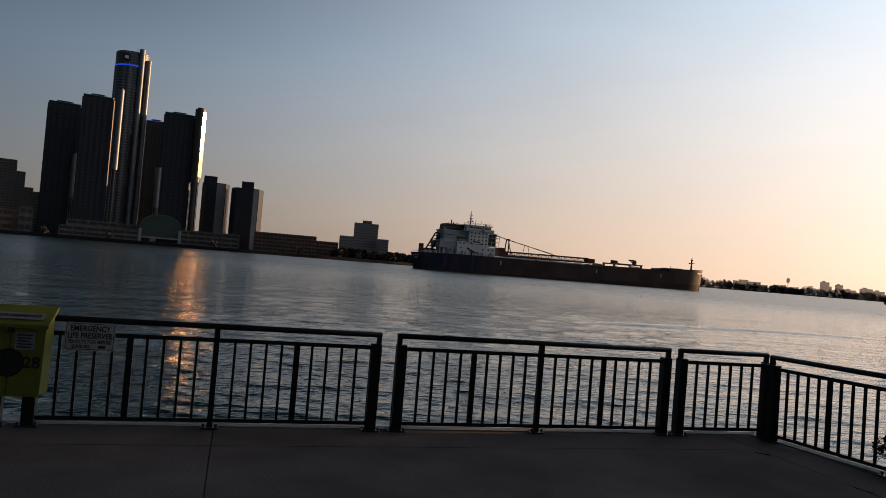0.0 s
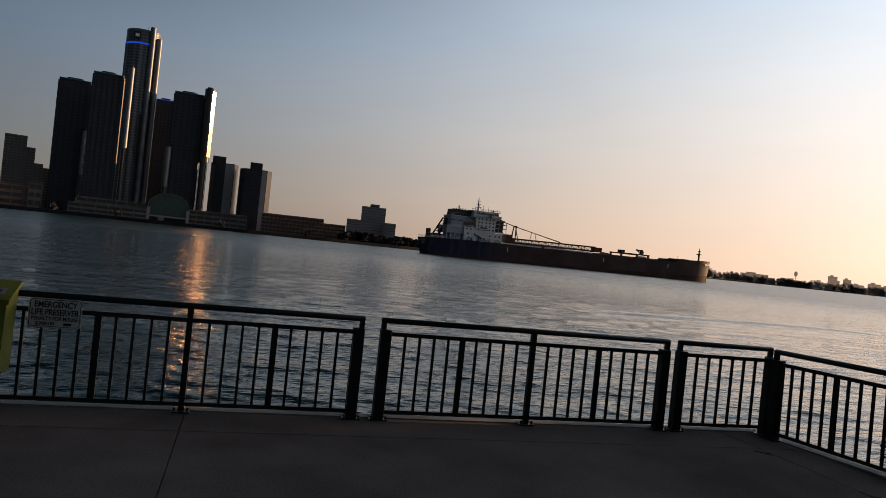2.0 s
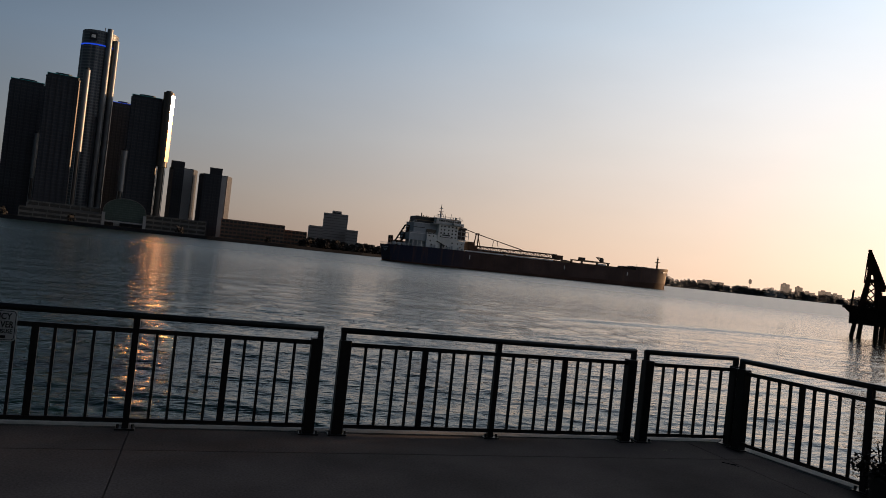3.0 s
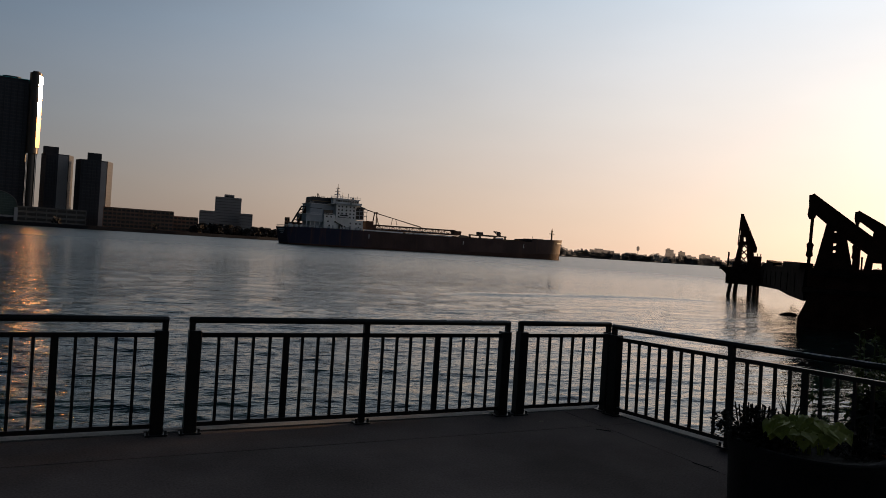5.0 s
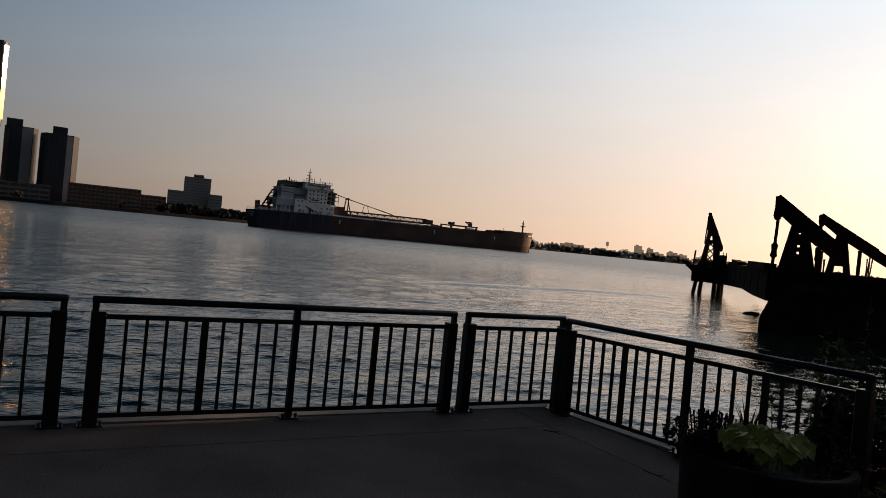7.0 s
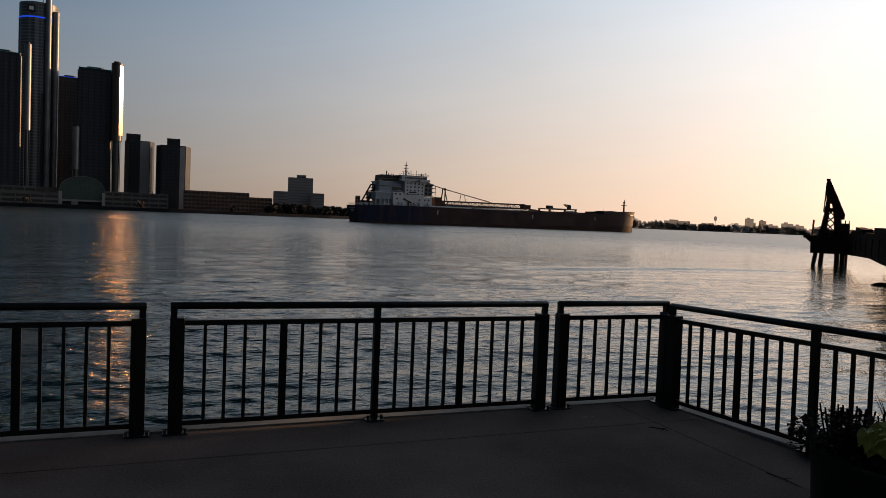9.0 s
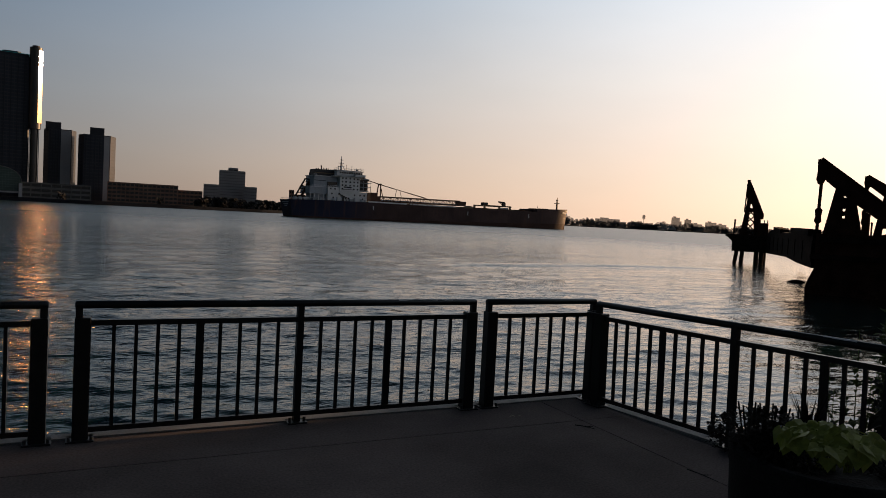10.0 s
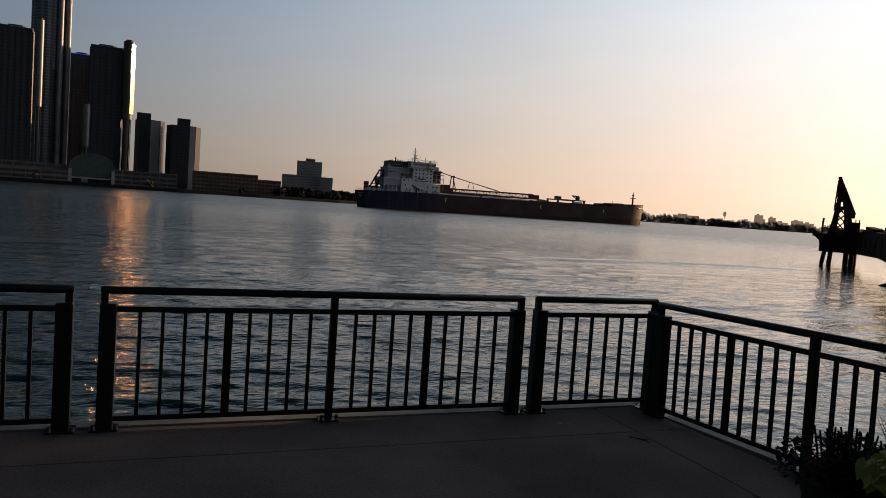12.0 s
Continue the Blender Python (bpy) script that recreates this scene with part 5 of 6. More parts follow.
# float with two walking beams
fx, fy = place(53.7, NEAR_D)
fl = thing("ferry_float", pose(fx, fy, 0, 0, 0, -58.0), "dark rusted steel ferry float moored by the bank", "barge")
top = hgt(0.30, NEAR_D)
part("hull", Shape().rings([[(0.0, 0.3, WATER - 1), (44, 0.3, WATER - 1), (44, 24, WATER - 1), (0.0, 24, WATER - 1)], [(0.0, 0.0, WATER + 0.6), (44, 0.0, WATER + 0.6), (44, 25, WATER + 0.6), (0.0, 25, WATER + 0.6)], [(0.5, 0.0, hgt(-2.2, NEAR_D)), (44, 0.0, hgt(-2.2, NEAR_D)), (44, 25, hgt(-2.2, NEAR_D)), (0.5, 25, hgt(-2.2, NEAR_D))], [(0.5, 0.0, top), (44, 0.0, top), (44, 25, top), (0.5, 25, top)]]), RUST, fl)
part("fender_rail", Shape().box(0.7, 44, -0.25, 0.05, top - 0.6, top - 0.2), TIMBER, fl)
part("fender_rail", Shape().box(0.2, 44, -0.25, 0.05, 0.1, 0.45), TIMBER, fl)
for i in range(14):
    part("plate_seam", Shape().box(1.5 + 3 * i, 1.6 + 3 * i, -0.06, 0.05, WATER + 0.8, top - 0.6), RUST, fl)


def walking_beam(az0, dist, beam, left_leg, right_leg, ties, rod_az, rod_top, label):
    """A slanting balance beam on a plated tower, with a hanger rod at its tip."""
    k = dist * math.pi / 180
    t = thing("walking_beam", frame_at(az0, dist), label, "lift beam", "old slip walking beams")
    part("beam", plate(beam, az0, dist, -0.35, 0.35), RUST, t)
    (a0, e0), (a1, e1) = beam[1], beam[2]
    part("flange", Shape().beam(((a0 - az0) * k, 0, hgt(e0, dist) + 0.02), ((a1 - az0) * k, 0, hgt(e1, dist) + 0.02), 1.0, 0.12), RUST, t)
    x = (rod_az - az0) * k
    rod = part("hanger_rod", Shape().tube([(x + 0.08 * k, 0, hgt(rod_top, dist) + 0.3), (x + 0.03 * k, 0, hgt(2.0, dist)), (x, 0, hgt(0.28, dist))], 0.12, 8), RUST, t)
    part("turnbuckle", Shape().tube([(x + 0.03 * k, 0, hgt(2.1, dist)), (x + 0.03 * k, 0, hgt(1.95, dist)), (x + 0.02 * k, 0, hgt(1.5, dist)), (x + 0.01 * k, 0, hgt(1.15, dist)), (x + 0.01 * k, 0, hgt(1.0, dist))], [0.13, 0.26, 0.2, 0.26, 0.13], 8), RUST, rod)
    for y in (-0.85, 0.65):
        part("leg", plate(left_leg, az0, dist, y, y + 0.2), RUST, t)
        part("leg", plate(right_leg, az0, dist, y, y + 0.2), RUST, t)
        for e_low, e_high in ties:
            part("tie", plate([(left_leg[1][0] - 0.12, e_low), (right_leg[0][0] + 0.12, e_low), (right_leg[-1][0] + 0.12, e_high), (left_leg[2][0] - 0.12, e_high)], az0, dist, y + 0.04, y + 0.16), RUST, t)
    mid = (left_leg[2][0] + right_leg[-1][0]) / 2
    part("axle", Shape().tube([((mid - az0) * k, -1.0, hgt(left_leg[2][1], dist) - 0.25), ((mid - az0) * k, 1.0, hgt(left_leg[2][1], dist) - 0.25)], 0.25, 10), RUST, t)
    return t


walking_beam(54.0, NEAR_D + 3, [(53.96, 5.46), (54.23, 5.54), (58.2, 2.45), (58.95, 1.88), (58.95, 0.7), (58.18, 1.19), (56.48, 2.44), (55.19, 3.48), (54.5, 4.08), (54.44, 3.88), (54.28, 3.72), (54.05, 3.8), (53.93, 4.1), (53.99, 4.7)],
             [(54.57, 0.25), (55.66, 0.25), (55.70, 3.45), (55.19, 3.5)], [(55.86, 0.25), (56.95, 0.25), (56.48, 2.5), (55.9, 3.0)],
             ((0.25, 1.42), (1.62, 1.9), (2.12, 2.85), (3.15, 3.45)), 54.2, 3.8, "dark slanting lift beam on a plated tower")
walking_beam(57.0, NEAR_D + 16, [(56.88, 4.34), (57.09, 4.4), (60.7, 2.17), (62.6, 1.0), (62.6, 0.25), (60.77, 1.32), (58.78, 2.54), (58.09, 3.01), (57.26, 3.68), (57.12, 3.48), (56.95, 3.52), (56.86, 3.9)],
             [(57.6, 0.3), (58.1, 0.3), (58.32, 3.0), (58.08, 3.05)], [(58.72, 0.3), (59.15, 0.3), (58.8, 2.55), (58.5, 2.75)],
             ((0.3, 0.42), (0.85, 3.0)), 57.0, 3.55, "farther dark slanting lift beam on a plated tower")
for x0, e0, x1, e1 in ((57.0, 2.3, 56.92, 0.3), (60.25, 1.7, 60.12, 0.3), (60.4, 1.6, 60.3, 0.3)):
    p0, p1 = place(x0, NEAR_D + 16, e0), place(x1, NEAR_D + 16, e1)
    line = thing("hanger_line", Matrix.Translation(p1), "thin dark rod hanging from the lift beam", "rod", "rods under the lift beams")
    part("rod", Shape().tube([p0 - p1, (0, 0, -0.1)], 0.07, 6), RUST, line)
for az, d, el, r in ((57.25, NEAR_D + 5, 1.7, 0.16), (57.12, NEAR_D + 5.4, 1.62, 0.1), (57.5, NEAR_D + 6, 1.1, 0.07), (59.62, NEAR_D + 8, 1.91, 0.15), (60.1, NEAR_D + 8, 1.4, 0.05), (60.25, NEAR_D + 8, 1.5, 0.05)):
    x, y = place(az, d)
    po = thing("mooring_post", pose(x, y, top), "dark upright mooring post on the float", "post", "posts on the float")
    part("shaft", Shape().tube([(0, 0, -0.1), (0, 0, hgt(el, d) - top)], r, 8), RUST, po)
    part("cap", Shape().tube([(0, 0, hgt(el, d) - top), (0, 0, hgt(el, d) - top + 0.15)], r * 1.25, 8), RUST, po)
rk = Shape()
x, y = place(53.05, (EYE_Z - WATER) / math.tan(radians(3.25)))
rings = [[(1.05 * s * math.cos(2 * math.pi * i / 10) * (1 + 0.25 * math.sin(3 * i)), 0.35 * s * math.sin(2 * math.pi * i / 10), z * 0.36 + 0.04 * math.sin(2.3 * i)) for i in range(10)] for s, z in ((1.1, -0.3), (1.0, 0.1), (0.7, 0.35), (0.25, 0.5))]
rk.rings(rings)
rock = part("rock", rk, TIMBER)
rock.location = (x, y, WATER)
tagged(rock, "dark wet rock breaking the water surface", "rock")

# ---- near bank with shrubs and trees ----
MUD = material("muddy_bank", (0.035, 0.03, 0.02), 0.95, vary=0.5, scale=0.8, fine=9, bump=0.6, depth=0.03)
shore_pts = [(5.15, 1.3), (6.1, 3.0), (7.8, 4.4), (12.5, 6.4), (30, 13), (70, 28), (70, -40), (5.5, -40)]
tagged(part("ground", Shape().rings([[(x, y, WATER - 1) for x, y in shore_pts], [(x + (0.7 if i < 6 else 0), y - (0.6 if i < 6 else 0), WATER + 0.9) for i, (x, y) in enumerate(shore_pts)]]), MUD), "muddy overgrown river bank beside the walk", "river bank", kind="structure")


def leaf_quad(shape, c, size, turn, tilt, roll=0.0, fold=0.25):
    """A small pointed leaf, folded along its middle."""
    m = Euler((tilt, roll, turn)).to_matrix()
    pts = [Vector(c) + m @ (Vector(p) * size) for p in ((0, 0, 0), (0.28, 0.4, fold * 0.28), (0, 1, -0.1), (-0.28, 0.4, fold * 0.28), (0, 0.45, 0))]
    shape.add(pts, [(0, 1, 4), (1, 2, 4), (2, 3, 4), (3, 0, 4)])


def tree(x, y, z0, high, radius):
    t = thing("tree", pose(x, y, z0), "leafy green tree out of view, added to shade the walk", "tree", "park trees")
    part("trunk", Shape().tube([(0, 0, 0), (0.1, 0.05, high * 0.25), (-0.1, 0.1, high * 0.6), (0, 0, high * 0.9)], [0.3, 0.24, 0.15, 0.05], 8), BARK, t, smooth=True)
    for i in range(6):
        u = i * 1.1
        part("limb", Shape().tube([(0, 0, high * (0.25 + 0.08 * i)), (radius * 0.4 * math.cos(u), radius * 0.4 * math.sin(u), high * (0.38 + 0.08 * i)), (radius * 0.75 * math.cos(u), radius * 0.75 * math.sin(u), high * (0.46 + 0.08 * i))], [0.12, 0.08, 0.03], 6), BARK, t)
    crown = Shape()
    for _ in range(26):
        u, v, f = random.uniform(0, 6.28), random.random() ** 0.5, random.random()
        r = radius * v * math.sin(math.pi * (0.2 + 0.7 * f))
        crowns(crown, r * math.cos(u), r * math.sin(u), high * (0.08 + 0.8 * f), radius * 0.34, radius * 0.5, 70, 0.3)
    part("crown", crown, LEAVES, t)


# trees added out of view to keep the low sun off the walk
for x, y, hh, r in ((19, 1.5, 10, 4.0), (24.5, 4.2, 11, 4.2), (24, -3.5, 12, 4.5), (18, -6, 11, 4.2), (31, 2.0, 12, 4.6), (15, -13, 11, 4.5), (9, -19, 12, 5), (0, -21, 12, 5), (-9, -20, 12, 5), (31, 8.0, 12, 4.4), (37, 4.5, 13, 4.8), (40, 11.5, 14, 5.0), (47, 15.5, 15, 5.4), (27, 6.8, 11, 3.6)):
    tree(x, y, -0.07 if x < 5.5 else WATER + 0.85, hh, r)

weeds, stalks = Shape(), Shape()
for i in range(120):
    az, d = 56.0 + 12 * random.random() ** 0.7, random.uniform(7.0, 10.0)
    x, y = place(az, d)
    z = WATER + 0.8
    high = random.uniform(2.0, 2.85) * (0.72 if az < 57.5 else 0.85 if az < 59 else 1.0)
    if i % 16 == 0:
        high *= 1.2
    lean = Vector((random.uniform(-0.15, 0.15), random.uniform(-0.15, 0.15), 0))
    stalks.tube([(x, y, z), Vector((x, y, z + high * 0.5)) + lean * 0.4, Vector((x, y, z + high)) + lean], [0.010, 0.007, 0.003], 5)
    for k in range(60):
        f = random.uniform(0.1, 1.0)
        leaf_quad(weeds, Vector((x, y, z + high * f)) + lean * f, random.uniform(0.07, 0.19) * (1.15 - 0.5 * f), random.uniform(0, 6.28), random.uniform(-0.9, 0.7))
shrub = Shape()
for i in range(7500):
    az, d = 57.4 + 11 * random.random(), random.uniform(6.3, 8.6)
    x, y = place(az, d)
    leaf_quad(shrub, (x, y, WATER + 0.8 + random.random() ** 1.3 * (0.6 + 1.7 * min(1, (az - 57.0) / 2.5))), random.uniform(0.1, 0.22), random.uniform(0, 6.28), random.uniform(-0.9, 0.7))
# dark leaves added over the water in place of the float's dark reflection
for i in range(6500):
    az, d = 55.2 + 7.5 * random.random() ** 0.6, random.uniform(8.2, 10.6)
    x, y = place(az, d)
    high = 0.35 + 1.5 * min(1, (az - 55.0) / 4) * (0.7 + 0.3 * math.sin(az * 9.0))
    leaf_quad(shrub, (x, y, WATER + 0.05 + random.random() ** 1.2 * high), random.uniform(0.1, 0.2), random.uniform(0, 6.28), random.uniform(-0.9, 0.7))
WEED = material("weed_leaves", (0.075, 0.09, 0.02), 0.7, vary=0.5, scale=2, fine=20, bump=0, spec=0.06)
tagged(part("weeds", weeds, WEED), "tall green weeds growing on the bank outside the railing", "weeds", kind="stuff")
tagged(part("shrubs", shrub, material("shrub_and_reflection_leaves", (0.010, 0.013, 0.005), 0.8, vary=0.5, scale=2, fine=20, bump=0, spec=0.04)), "dark low shrubs on the bank, some in place of dark reflections", "shrubs", kind="stuff")
tagged(part("weed_stalks", stalks, WEED), "thin stalks of the weeds on the bank", "weeds", kind="stuff")

# ---- planters ----
TUB = material("dark_planter_concrete", (0.022, 0.02, 0.019), 0.85, vary=0.4, scale=3, fine=60, bump=0.4, spec=0.15)
SOIL = material("potting_soil", (0.02, 0.014, 0.01), 0.95, vary=0.4, scale=10, fine=60, bump=0.6)
LIME = material("lime_vine_leaf", (0.26, 0.27, 0.04), 0.6, vary=0.3, scale=6, fine=50, bump=0.2, depth=0.003, spec=0.3)
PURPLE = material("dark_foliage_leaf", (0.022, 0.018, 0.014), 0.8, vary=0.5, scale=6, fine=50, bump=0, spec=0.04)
ORANGE = material("orange_petal", (0.45, 0.10, 0.02), 0.6, vary=0.4, scale=15, fine=70, bump=0, spec=0.2)


def tub(x, y, radius, high, label):
    t = thing("planter", pose(x, y, 0), label, "planter")
    ring = lambda r, z: [(r * math.cos(2 * math.pi * i / 40), r * math.sin(2 * math.pi * i / 40), z) for i in range(40)]
    part("pot", Shape().rings([ring(radius * 0.95, 0), ring(radius * 0.985, high - 0.09), ring(radius, high - 0.085), ring(radius * 1.005, high - 0.012), ring(radius * 0.985, high), ring(radius * 0.9, high), ring(radius * 0.88, high - 0.08)]), TUB, t, smooth=True)
    part("soil", Shape().rings([ring(radius * 0.89, high - 0.075), ring(radius * 0.5, high - 0.04)]), SOIL, t)
    return t


TX, TY, TR, TH = 3.60, 2.56, 0.50, 0.50
tub(TX, TY, TR, TH, "large round dark planter full of mixed foliage")


def vine_leaf(shape, c, size, turn, tilt, roll):
    """A heart-shaped lobed leaf with a fold and drooping tip."""
    m = Euler((tilt, roll, turn)).to_matrix()
    rim = [(0, 0.12, 0), (0.3, -0.05, 0.03), (0.52, 0.15, 0.02), (0.55, 0.38, -0.01), (0.34, 0.62, -0.04), (0, 1.05, -0.16), (-0.34, 0.62, -0.04), (-0.55, 0.38, -0.01), (-0.52, 0.15, 0.02), (-0.3, -0.05, 0.03)]
    pts = [Vector(c) + m @ (Vector(p) * size) for p in rim] + [Vector(c) + m @ (Vector((0, 0.4, -0.07)) * size)]
    shape.add(pts, [(i, (i + 1) % 10, 10) for i in range(10)])


vine = thing("trailing_vine", pose(TX, TY, TH), "lime green trailing vine spilling over the planter", "plant")
stems = Shape()
heads = []
for i in range(86):
    q, g = random.uniform(0, 6.28), math.sqrt(random.random())
    px, py = -0.21 + 0.215 * g * math.cos(q), -0.15 + 0.235 * g * math.sin(q)
    r, u = math.hypot(px, py), math.atan2(py, px)
    z = 0.155 + 0.06 * (1 - g) + random.uniform(-0.025, 0.025) - 0.75 * max(0, r - 0.44)
    heads.append((Vector((px, py, z)), u, min(1.0, r / 0.5)))
for c2, u, f in heads:
    one = Shape()
    vine_leaf(one, c2, random.uniform(0.055, 0.105), u - math.pi / 2 + random.uniform(-0.7, 0.7), random.uniform(-0.75, 0.15) - 0.4 * f, random.uniform(-0.35, 0.35))
    part("leaf", one, LIME, vine)
for c2, u, f in heads[::4]:
    stems.tube([(0.15 * math.cos(u), 0.15 * math.sin(u), -0.05), (c2.x * 0.6, c2.y * 0.6, c2.z), tuple(c2)], 0.004, 5)
part("stem", stems, LIME, vine)


def leafy_clump(name, x, y, z, spread_r, high, count, size, mat, label, flowers=0):
    t = thing(name, pose(x, y, z), label, "plant")
    lf = Shape()
    for _ in range(count):
        u, r, f = random.uniform(0, 6.28), spread_r * random.random() ** 0.5, random.random()
        leaf_quad(lf, (r * math.cos(u), r * math.sin(u), -0.05 + high * f * (1.1 - 0.5 * r / spread_r)), size * random.uniform(0.6, 1.3), random.uniform(0, 6.28), random.uniform(-0.5, 0.9))
    part("foliage", lf, mat, t)
    st = Shape()
    for i in range(14):
        u, r = i * 0.9, spread_r * 0.6 * (i % 5) / 5
        st.tube([(r * math.cos(u) * 0.5, r * math.sin(u) * 0.5, -0.08), (r * math.cos(u), r * math.sin(u), high * 0.8)], 0.005, 5)
    part("stem", st, mat, t)
    for i in range(flowers):
        u, r = random.uniform(0, 6.28), spread_r * random.random() ** 0.5
        fl2 = Shape()
        c2 = Vector((r * math.cos(u), r * math.sin(u), high * random.uniform(0.7, 1.1)))
        for k2 in range(12):
            leaf_quad(fl2, c2, random.uniform(0.02, 0.035), k2 * 0.55, random.uniform(0.1, 0.9))
        part("flower", fl2, ORANGE, t, "orange blossom")
    return t


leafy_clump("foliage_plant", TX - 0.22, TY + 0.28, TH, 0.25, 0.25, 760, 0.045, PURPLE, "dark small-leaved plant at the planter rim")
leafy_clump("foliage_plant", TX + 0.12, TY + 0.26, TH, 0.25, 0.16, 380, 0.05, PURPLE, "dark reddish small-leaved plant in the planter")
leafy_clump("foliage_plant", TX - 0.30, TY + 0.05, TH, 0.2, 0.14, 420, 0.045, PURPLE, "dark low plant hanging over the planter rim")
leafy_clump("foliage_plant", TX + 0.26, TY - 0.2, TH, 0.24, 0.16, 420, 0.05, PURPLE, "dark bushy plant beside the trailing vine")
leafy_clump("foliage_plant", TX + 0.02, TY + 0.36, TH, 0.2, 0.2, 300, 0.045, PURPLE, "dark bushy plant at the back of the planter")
spike = thing("spike_grass", pose(TX + 0.08, TY + 0.2, TH), "dark upright spiky grass in the planter", "plant")
for i in range(16):
    u, l2 = i * 2.4, random.uniform(0.18, 0.34)
    tip = Vector((0.13 * math.cos(u), 0.13 * math.sin(u), l2))
    side2 = Vector((-math.sin(u), math.cos(u), 0)) * 0.008
    b0, m0 = Vector((0.03 * math.cos(u), 0.03 * math.sin(u), -0.06)), Vector((0.06 * math.cos(u), 0.06 * math.sin(u), l2 * 0.55))
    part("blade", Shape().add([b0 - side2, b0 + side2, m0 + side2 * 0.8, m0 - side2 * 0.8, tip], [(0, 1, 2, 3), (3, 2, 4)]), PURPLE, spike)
tub(4.06, 1.93, 0.33, 0.32, "smaller round dark planter with orange flowers")
leafy_clump("flowering_plant", 4.06, 1.93, 0.32, 0.36, 0.2, 420, 0.055, WEED, "bushy bedding plant with orange blossoms", flowers=16)

# ---- life preserver box and sign ----
YELLOW = material("yellow_green_box_paint", (0.17, 0.18, 0.022), 0.55, vary=0.2, scale=4, fine=60, bump=0.1, depth=0.002, spec=0.3)
STICKER = material("pale_sticker", (0.24, 0.225, 0.235), 0.6, vary=0.15, scale=12, fine=90, bump=0)
INK = material("black_lettering", (0.012, 0.012, 0.012), 0.6, vary=0.2, bump=0)
SIGN_WHITE = material("white_sign_enamel", (0.55, 0.55, 0.55), 0.5, vary=0.12, scale=6, fine=90, bump=0)


def lettering(name, text, size, m, mat, parent, wide=None):
    """Raised letters, in the x-z plane of m, facing -y, centred on its origin."""
    cu = bpy.data.curves.new(name, "FONT")
    cu.body, cu.size, cu.extrude, cu.align_x, cu.align_y = text, size, 0.001, "CENTER", "CENTER"
    cu.resolution_u, cu.offset = 3, size * 0.022
    temp = bpy.data.objects.new(name, cu)
    mesh = bpy.data.meshes.new_from_object(temp)
    bpy.data.objects.remove(temp)
    bpy.data.curves.remove(cu)
    mesh.materials.append(mat)
    ob = new(name, mesh)
    ob.parent = parent
    xs2 = [v.co.x for v in mesh.vertices]
    stretch = wide / (max(xs2) - min(xs2)) if wide else 1.0
    ob.matrix_local = m @ pose(0, 0, 0, 90) @ Matrix.Diagonal((stretch, 1, 1, 1))
    return ob


bx0, bx1, by0, by1 = -3.66, -3.015, 5.19, 5.465
box = thing("life_preserver_box", pose(0, 0, 0), "yellow-green life preserver box with stencilled number, hung on the railing", "storage box")
part("body", Shape().rings([[(bx0, by0, 0.31), (bx1 - 0.012, by0, 0.31), (bx1 - 0.012, by1, 0.31), (bx0, by1, 0.31)], [(bx0, by0, 0.875), (bx1, by0, 0.875), (bx1, by1, 0.99), (bx0, by1, 0.99)]]), YELLOW, box)
lid = part("lid", Shape().rings([[(bx0 - 0.02, by0 - 0.03, 0.868), (bx1 + 0.022, by0 - 0.03, 0.868), (bx1 + 0.022, by1 + 0.005, 0.992), (bx0 - 0.02, by1 + 0.005, 0.992)], [(bx0 - 0.02, by0 - 0.03, 0.9), (bx1 + 0.022, by0 - 0.03, 0.9), (bx1 + 0.022, by1 + 0.005, 1.028), (bx0 - 0.02, by1 + 0.005, 1.028)]]), YELLOW, box, "sloping yellow lid")
slope = math.degrees(math.atan2(0.128, by1 - by0 + 0.035))
lid_m = pose((bx0 + bx1) / 2 + 0.04, by0 + 0.08, 0.956, -90 + slope)
part("sticker", Shape().box(-0.25, 0.25, -0.002, 0.0, -0.055, 0.055, m=lid_m), STICKER, lid, "pale sticker on the lid")
lettering("lettering", "NO SWIMMING", 0.06, lid_m @ pose(0, -0.004, 0), INK, lid, 0.44)
part("seam", Shape().box(bx1 - 0.255, bx1 - 0.25, by0 - 0.004, by0 + 0.01, 0.32, 0.865), INK, box)
part("notice", Shape().box(bx1 - 0.22, bx1 - 0.075, by0 - 0.004, by0 + 0.002, 0.69, 0.835), STICKER, box, "small pale notice")
for k2 in range(5):
    part("text_bar", Shape().box(bx1 - 0.205 + 0.004 * (k2 % 2), bx1 - 0.09 - 0.01 * (k2 % 3), by0 - 0.006, by0 - 0.003, 0.805 - 0.024 * k2, 0.815 - 0.024 * k2), INK, box)
knob = part("round_port", Shape().tube([(bx1 - 0.255, by0 + 0.01, 0.585), (bx1 - 0.255, by0 - 0.006, 0.585)], 0.105, 28), INK, box, "round black port", smooth=True)
part("ring", Shape().tube([(bx1 - 0.255 + 0.11 * math.cos(i * math.pi / 12), by0 - 0.004, 0.585 + 0.11 * math.sin(i * math.pi / 12)) for i in range(25)], 0.006, 6), TUB, knob)
part("pull", Shape().tube([(bx1 - 0.27, by0 - 0.006, 0.53), (bx1 - 0.25, by0 - 0.025, 0.57), (bx1 - 0.25, by0 - 0.025, 0.62), (bx1 - 0.265, by0 - 0.006, 0.65)], 0.006, 6), BOLT, knob)
lettering("number", "28", 0.13, pose(bx1 - 0.085, by0 - 0.004, 0.585), INK, box, 0.125)
part("hasp", Shape().box(bx1 - 0.27, bx1 - 0.235, by0 - 0.04, by0 - 0.002, 0.83, 0.875), BOLT, box)
part("bracket", Shape().box(bx1 - 0.2, bx1 - 0.16, by1 - 0.002, by1 + 0.012, 0.4, 0.9), BOLT, box)
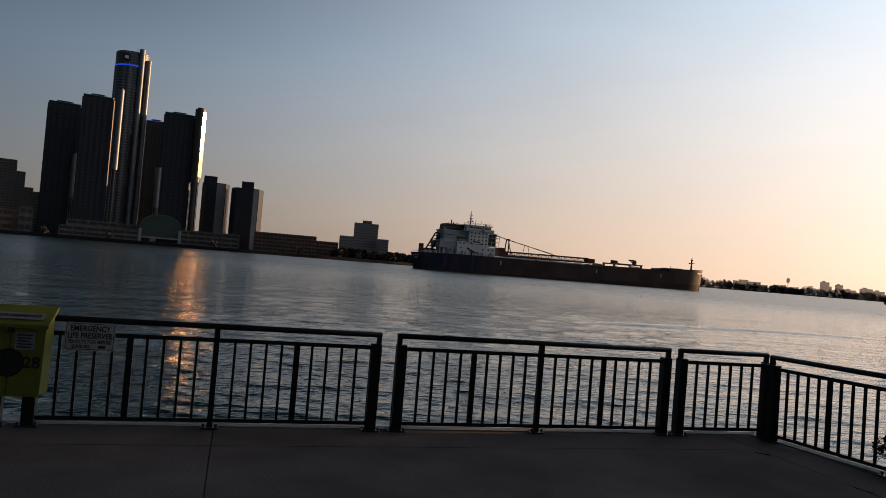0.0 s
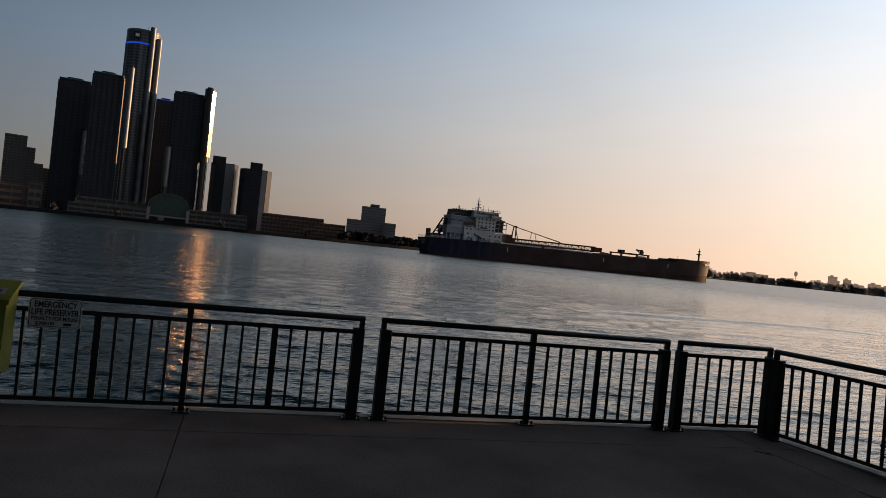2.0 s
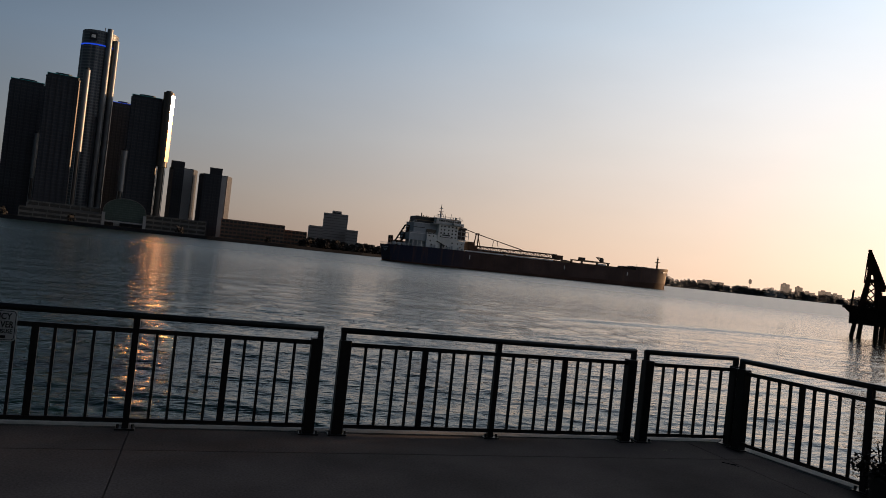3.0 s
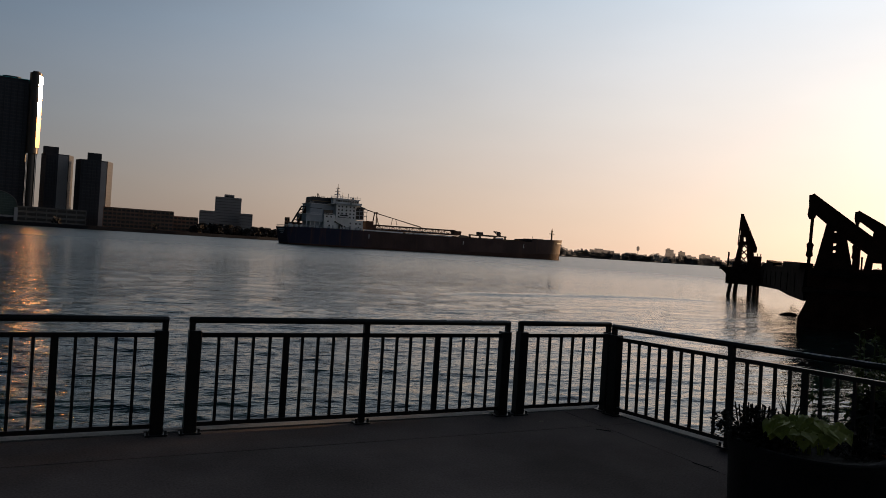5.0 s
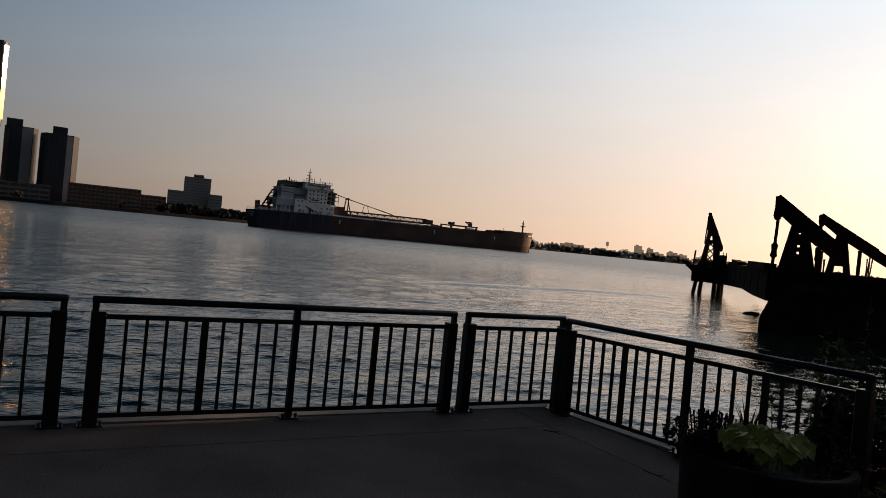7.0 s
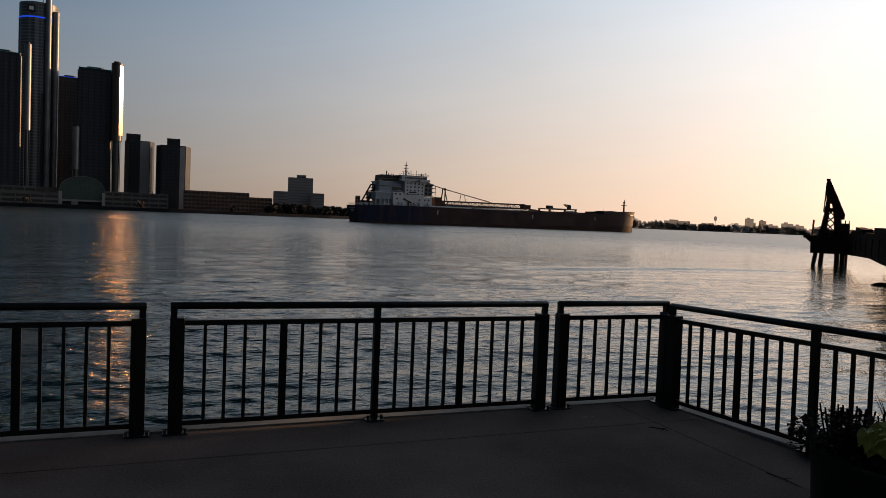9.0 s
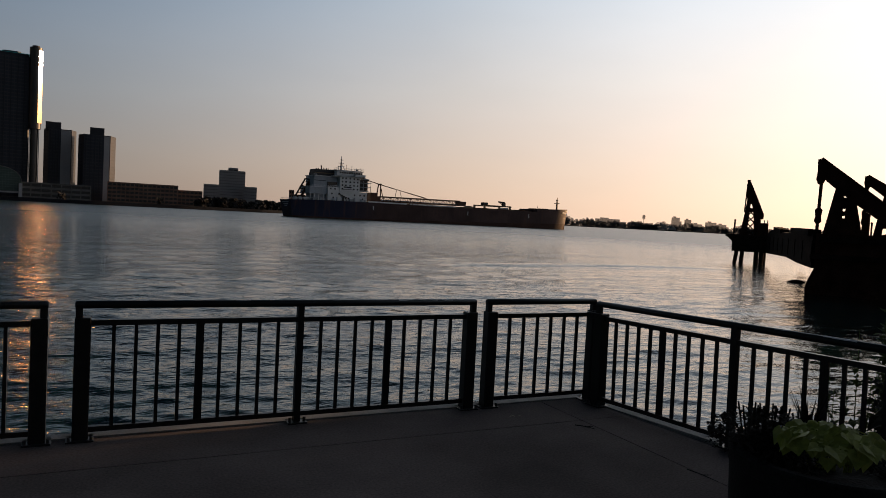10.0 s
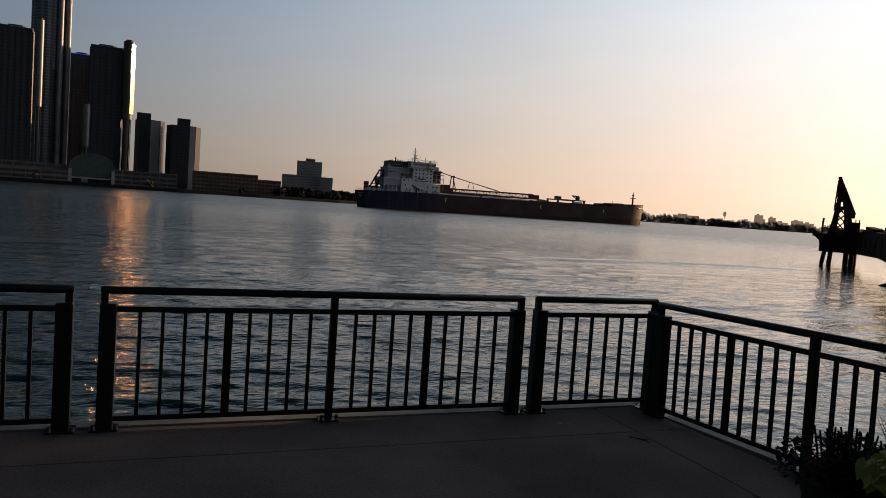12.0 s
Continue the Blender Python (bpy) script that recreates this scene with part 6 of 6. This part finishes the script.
for z in (0.31, 0.86):
    part("edge_trim", Shape().box(bx1 - 0.004, bx1 + 0.004, by0 - 0.003, by0 + 0.02, z, z + 0.02), INK, box)

sx0, sx1, sz0, sz1, sy = -2.935, -2.535, 0.662, 0.905, 5.478
plate = thing("notice_sign", pose(0, 0, 0), "white metal notice about the life preserver, fixed to the railing", "sign")


def rounded(x0, x1, z0, z1, r):
    out = []
    for cx, cz, a0 in ((x1 - r, z1 - r, 0), (x0 + r, z1 - r, 90), (x0 + r, z0 + r, 180), (x1 - r, z0 + r, 270)):
        out += [(cx + r * math.cos(radians(a0 + k3 * 22.5)), cz + r * math.sin(radians(a0 + k3 * 22.5))) for k3 in range(5)]
    return out


part("plate", Shape().rings([[(x, y, z) for x, z in rounded(sx0, sx1, sz0, sz1, 0.03)] for y in (sy, sy + 0.004)]), SIGN_WHITE, plate)
o, q = rounded(sx0 + 0.009, sx1 - 0.009, sz0 + 0.009, sz1 - 0.009, 0.025), rounded(sx0 + 0.014, sx1 - 0.014, sz0 + 0.014, sz1 - 0.014, 0.021)
bd = Shape()
n2 = len(o)
bd.add([(x, sy - 0.001, z) for x, z in o] + [(x, sy - 0.001, z) for x, z in q], [(i, (i + 1) % n2, n2 + (i + 1) % n2, n2 + i) for i in range(n2)])
part("border", bd, INK, plate)
mx = (sx0 + sx1) / 2
lettering("lettering", "EMERGENCY", 0.068, pose(mx, sy - 0.002, 0.852), INK, plate, 0.32)
lettering("lettering", "LIFE PRESERVER", 0.068, pose(mx, sy - 0.002, 0.789), INK, plate, 0.355)
lettering("lettering", "PENALTY FOR MISUSE", 0.045, pose(mx, sy - 0.002, 0.737), INK, plate, 0.345)
lettering("lettering", "$300.00", 0.04, pose(mx - 0.07, sy - 0.002, 0.696), INK, plate, 0.14)
part("text_bar", Shape().box(mx + 0.07, mx + 0.13, sy - 0.003, sy - 0.001, 0.685, 0.707), INK, plate)
for x in (sx0 + 0.03, sx1 - 0.03):
    part("bolt", Shape().tube([(x, sy - 0.006, 0.772), (x, sy + 0.03, 0.772)], 0.007, 8), BOLT, plate)
    part("clip", Shape().box(x - 0.012, x + 0.012, sy + 0.004, sy + 0.028, 0.755, 0.79), BOLT, plate)

# ---- litter on the walk ----
LITTER = material("dry_leaf_litter", (0.30, 0.26, 0.20), 0.8, vary=0.3, scale=20, fine=80, bump=0)
TWIG = material("dark_twig", (0.02, 0.016, 0.012), 0.9, vary=0.3, scale=20, fine=80, bump=0)
for x, y, turn, size in ((3.29, 5.13, 0.4, 0.05), (3.36, 5.15, 2.0, 0.035), (3.25, 5.16, 3.4, 0.03)):
    lf = Shape()
    leaf_quad(lf, (0, 0, 0.012), size, turn, 0.15)
    dry = part("dry_leaf", lf, LITTER)
    dry.location = (x, y, 0.0)
    tagged(dry, "pale dry leaf lying on the dark walk", "leaf", "dry leaves on the walk")
for pts in (((3.66, 4.80), (3.72, 4.74), (3.75, 4.66)), ((3.78, 3.70), (3.80, 3.58), (3.80, 3.44))):
    tw = thing("twig", pose(pts[0][0], pts[0][1], 0.004), "thin dark twig lying on the walk", "twig", "twigs on the walk")
    part("stem", Shape().tube([(x - pts[0][0], y - pts[0][1], 0.004) for x, y in pts], [0.004, 0.004, 0.002], 6), TWIG, tw)
    part("side_shoot", Shape().tube([(pts[1][0] - pts[0][0], pts[1][1] - pts[0][1], 0.004), (pts[1][0] - pts[0][0] + 0.05, pts[1][1] - pts[0][1] - 0.03, 0.008)], [0.004, 0.002], 5), TWIG, tw)
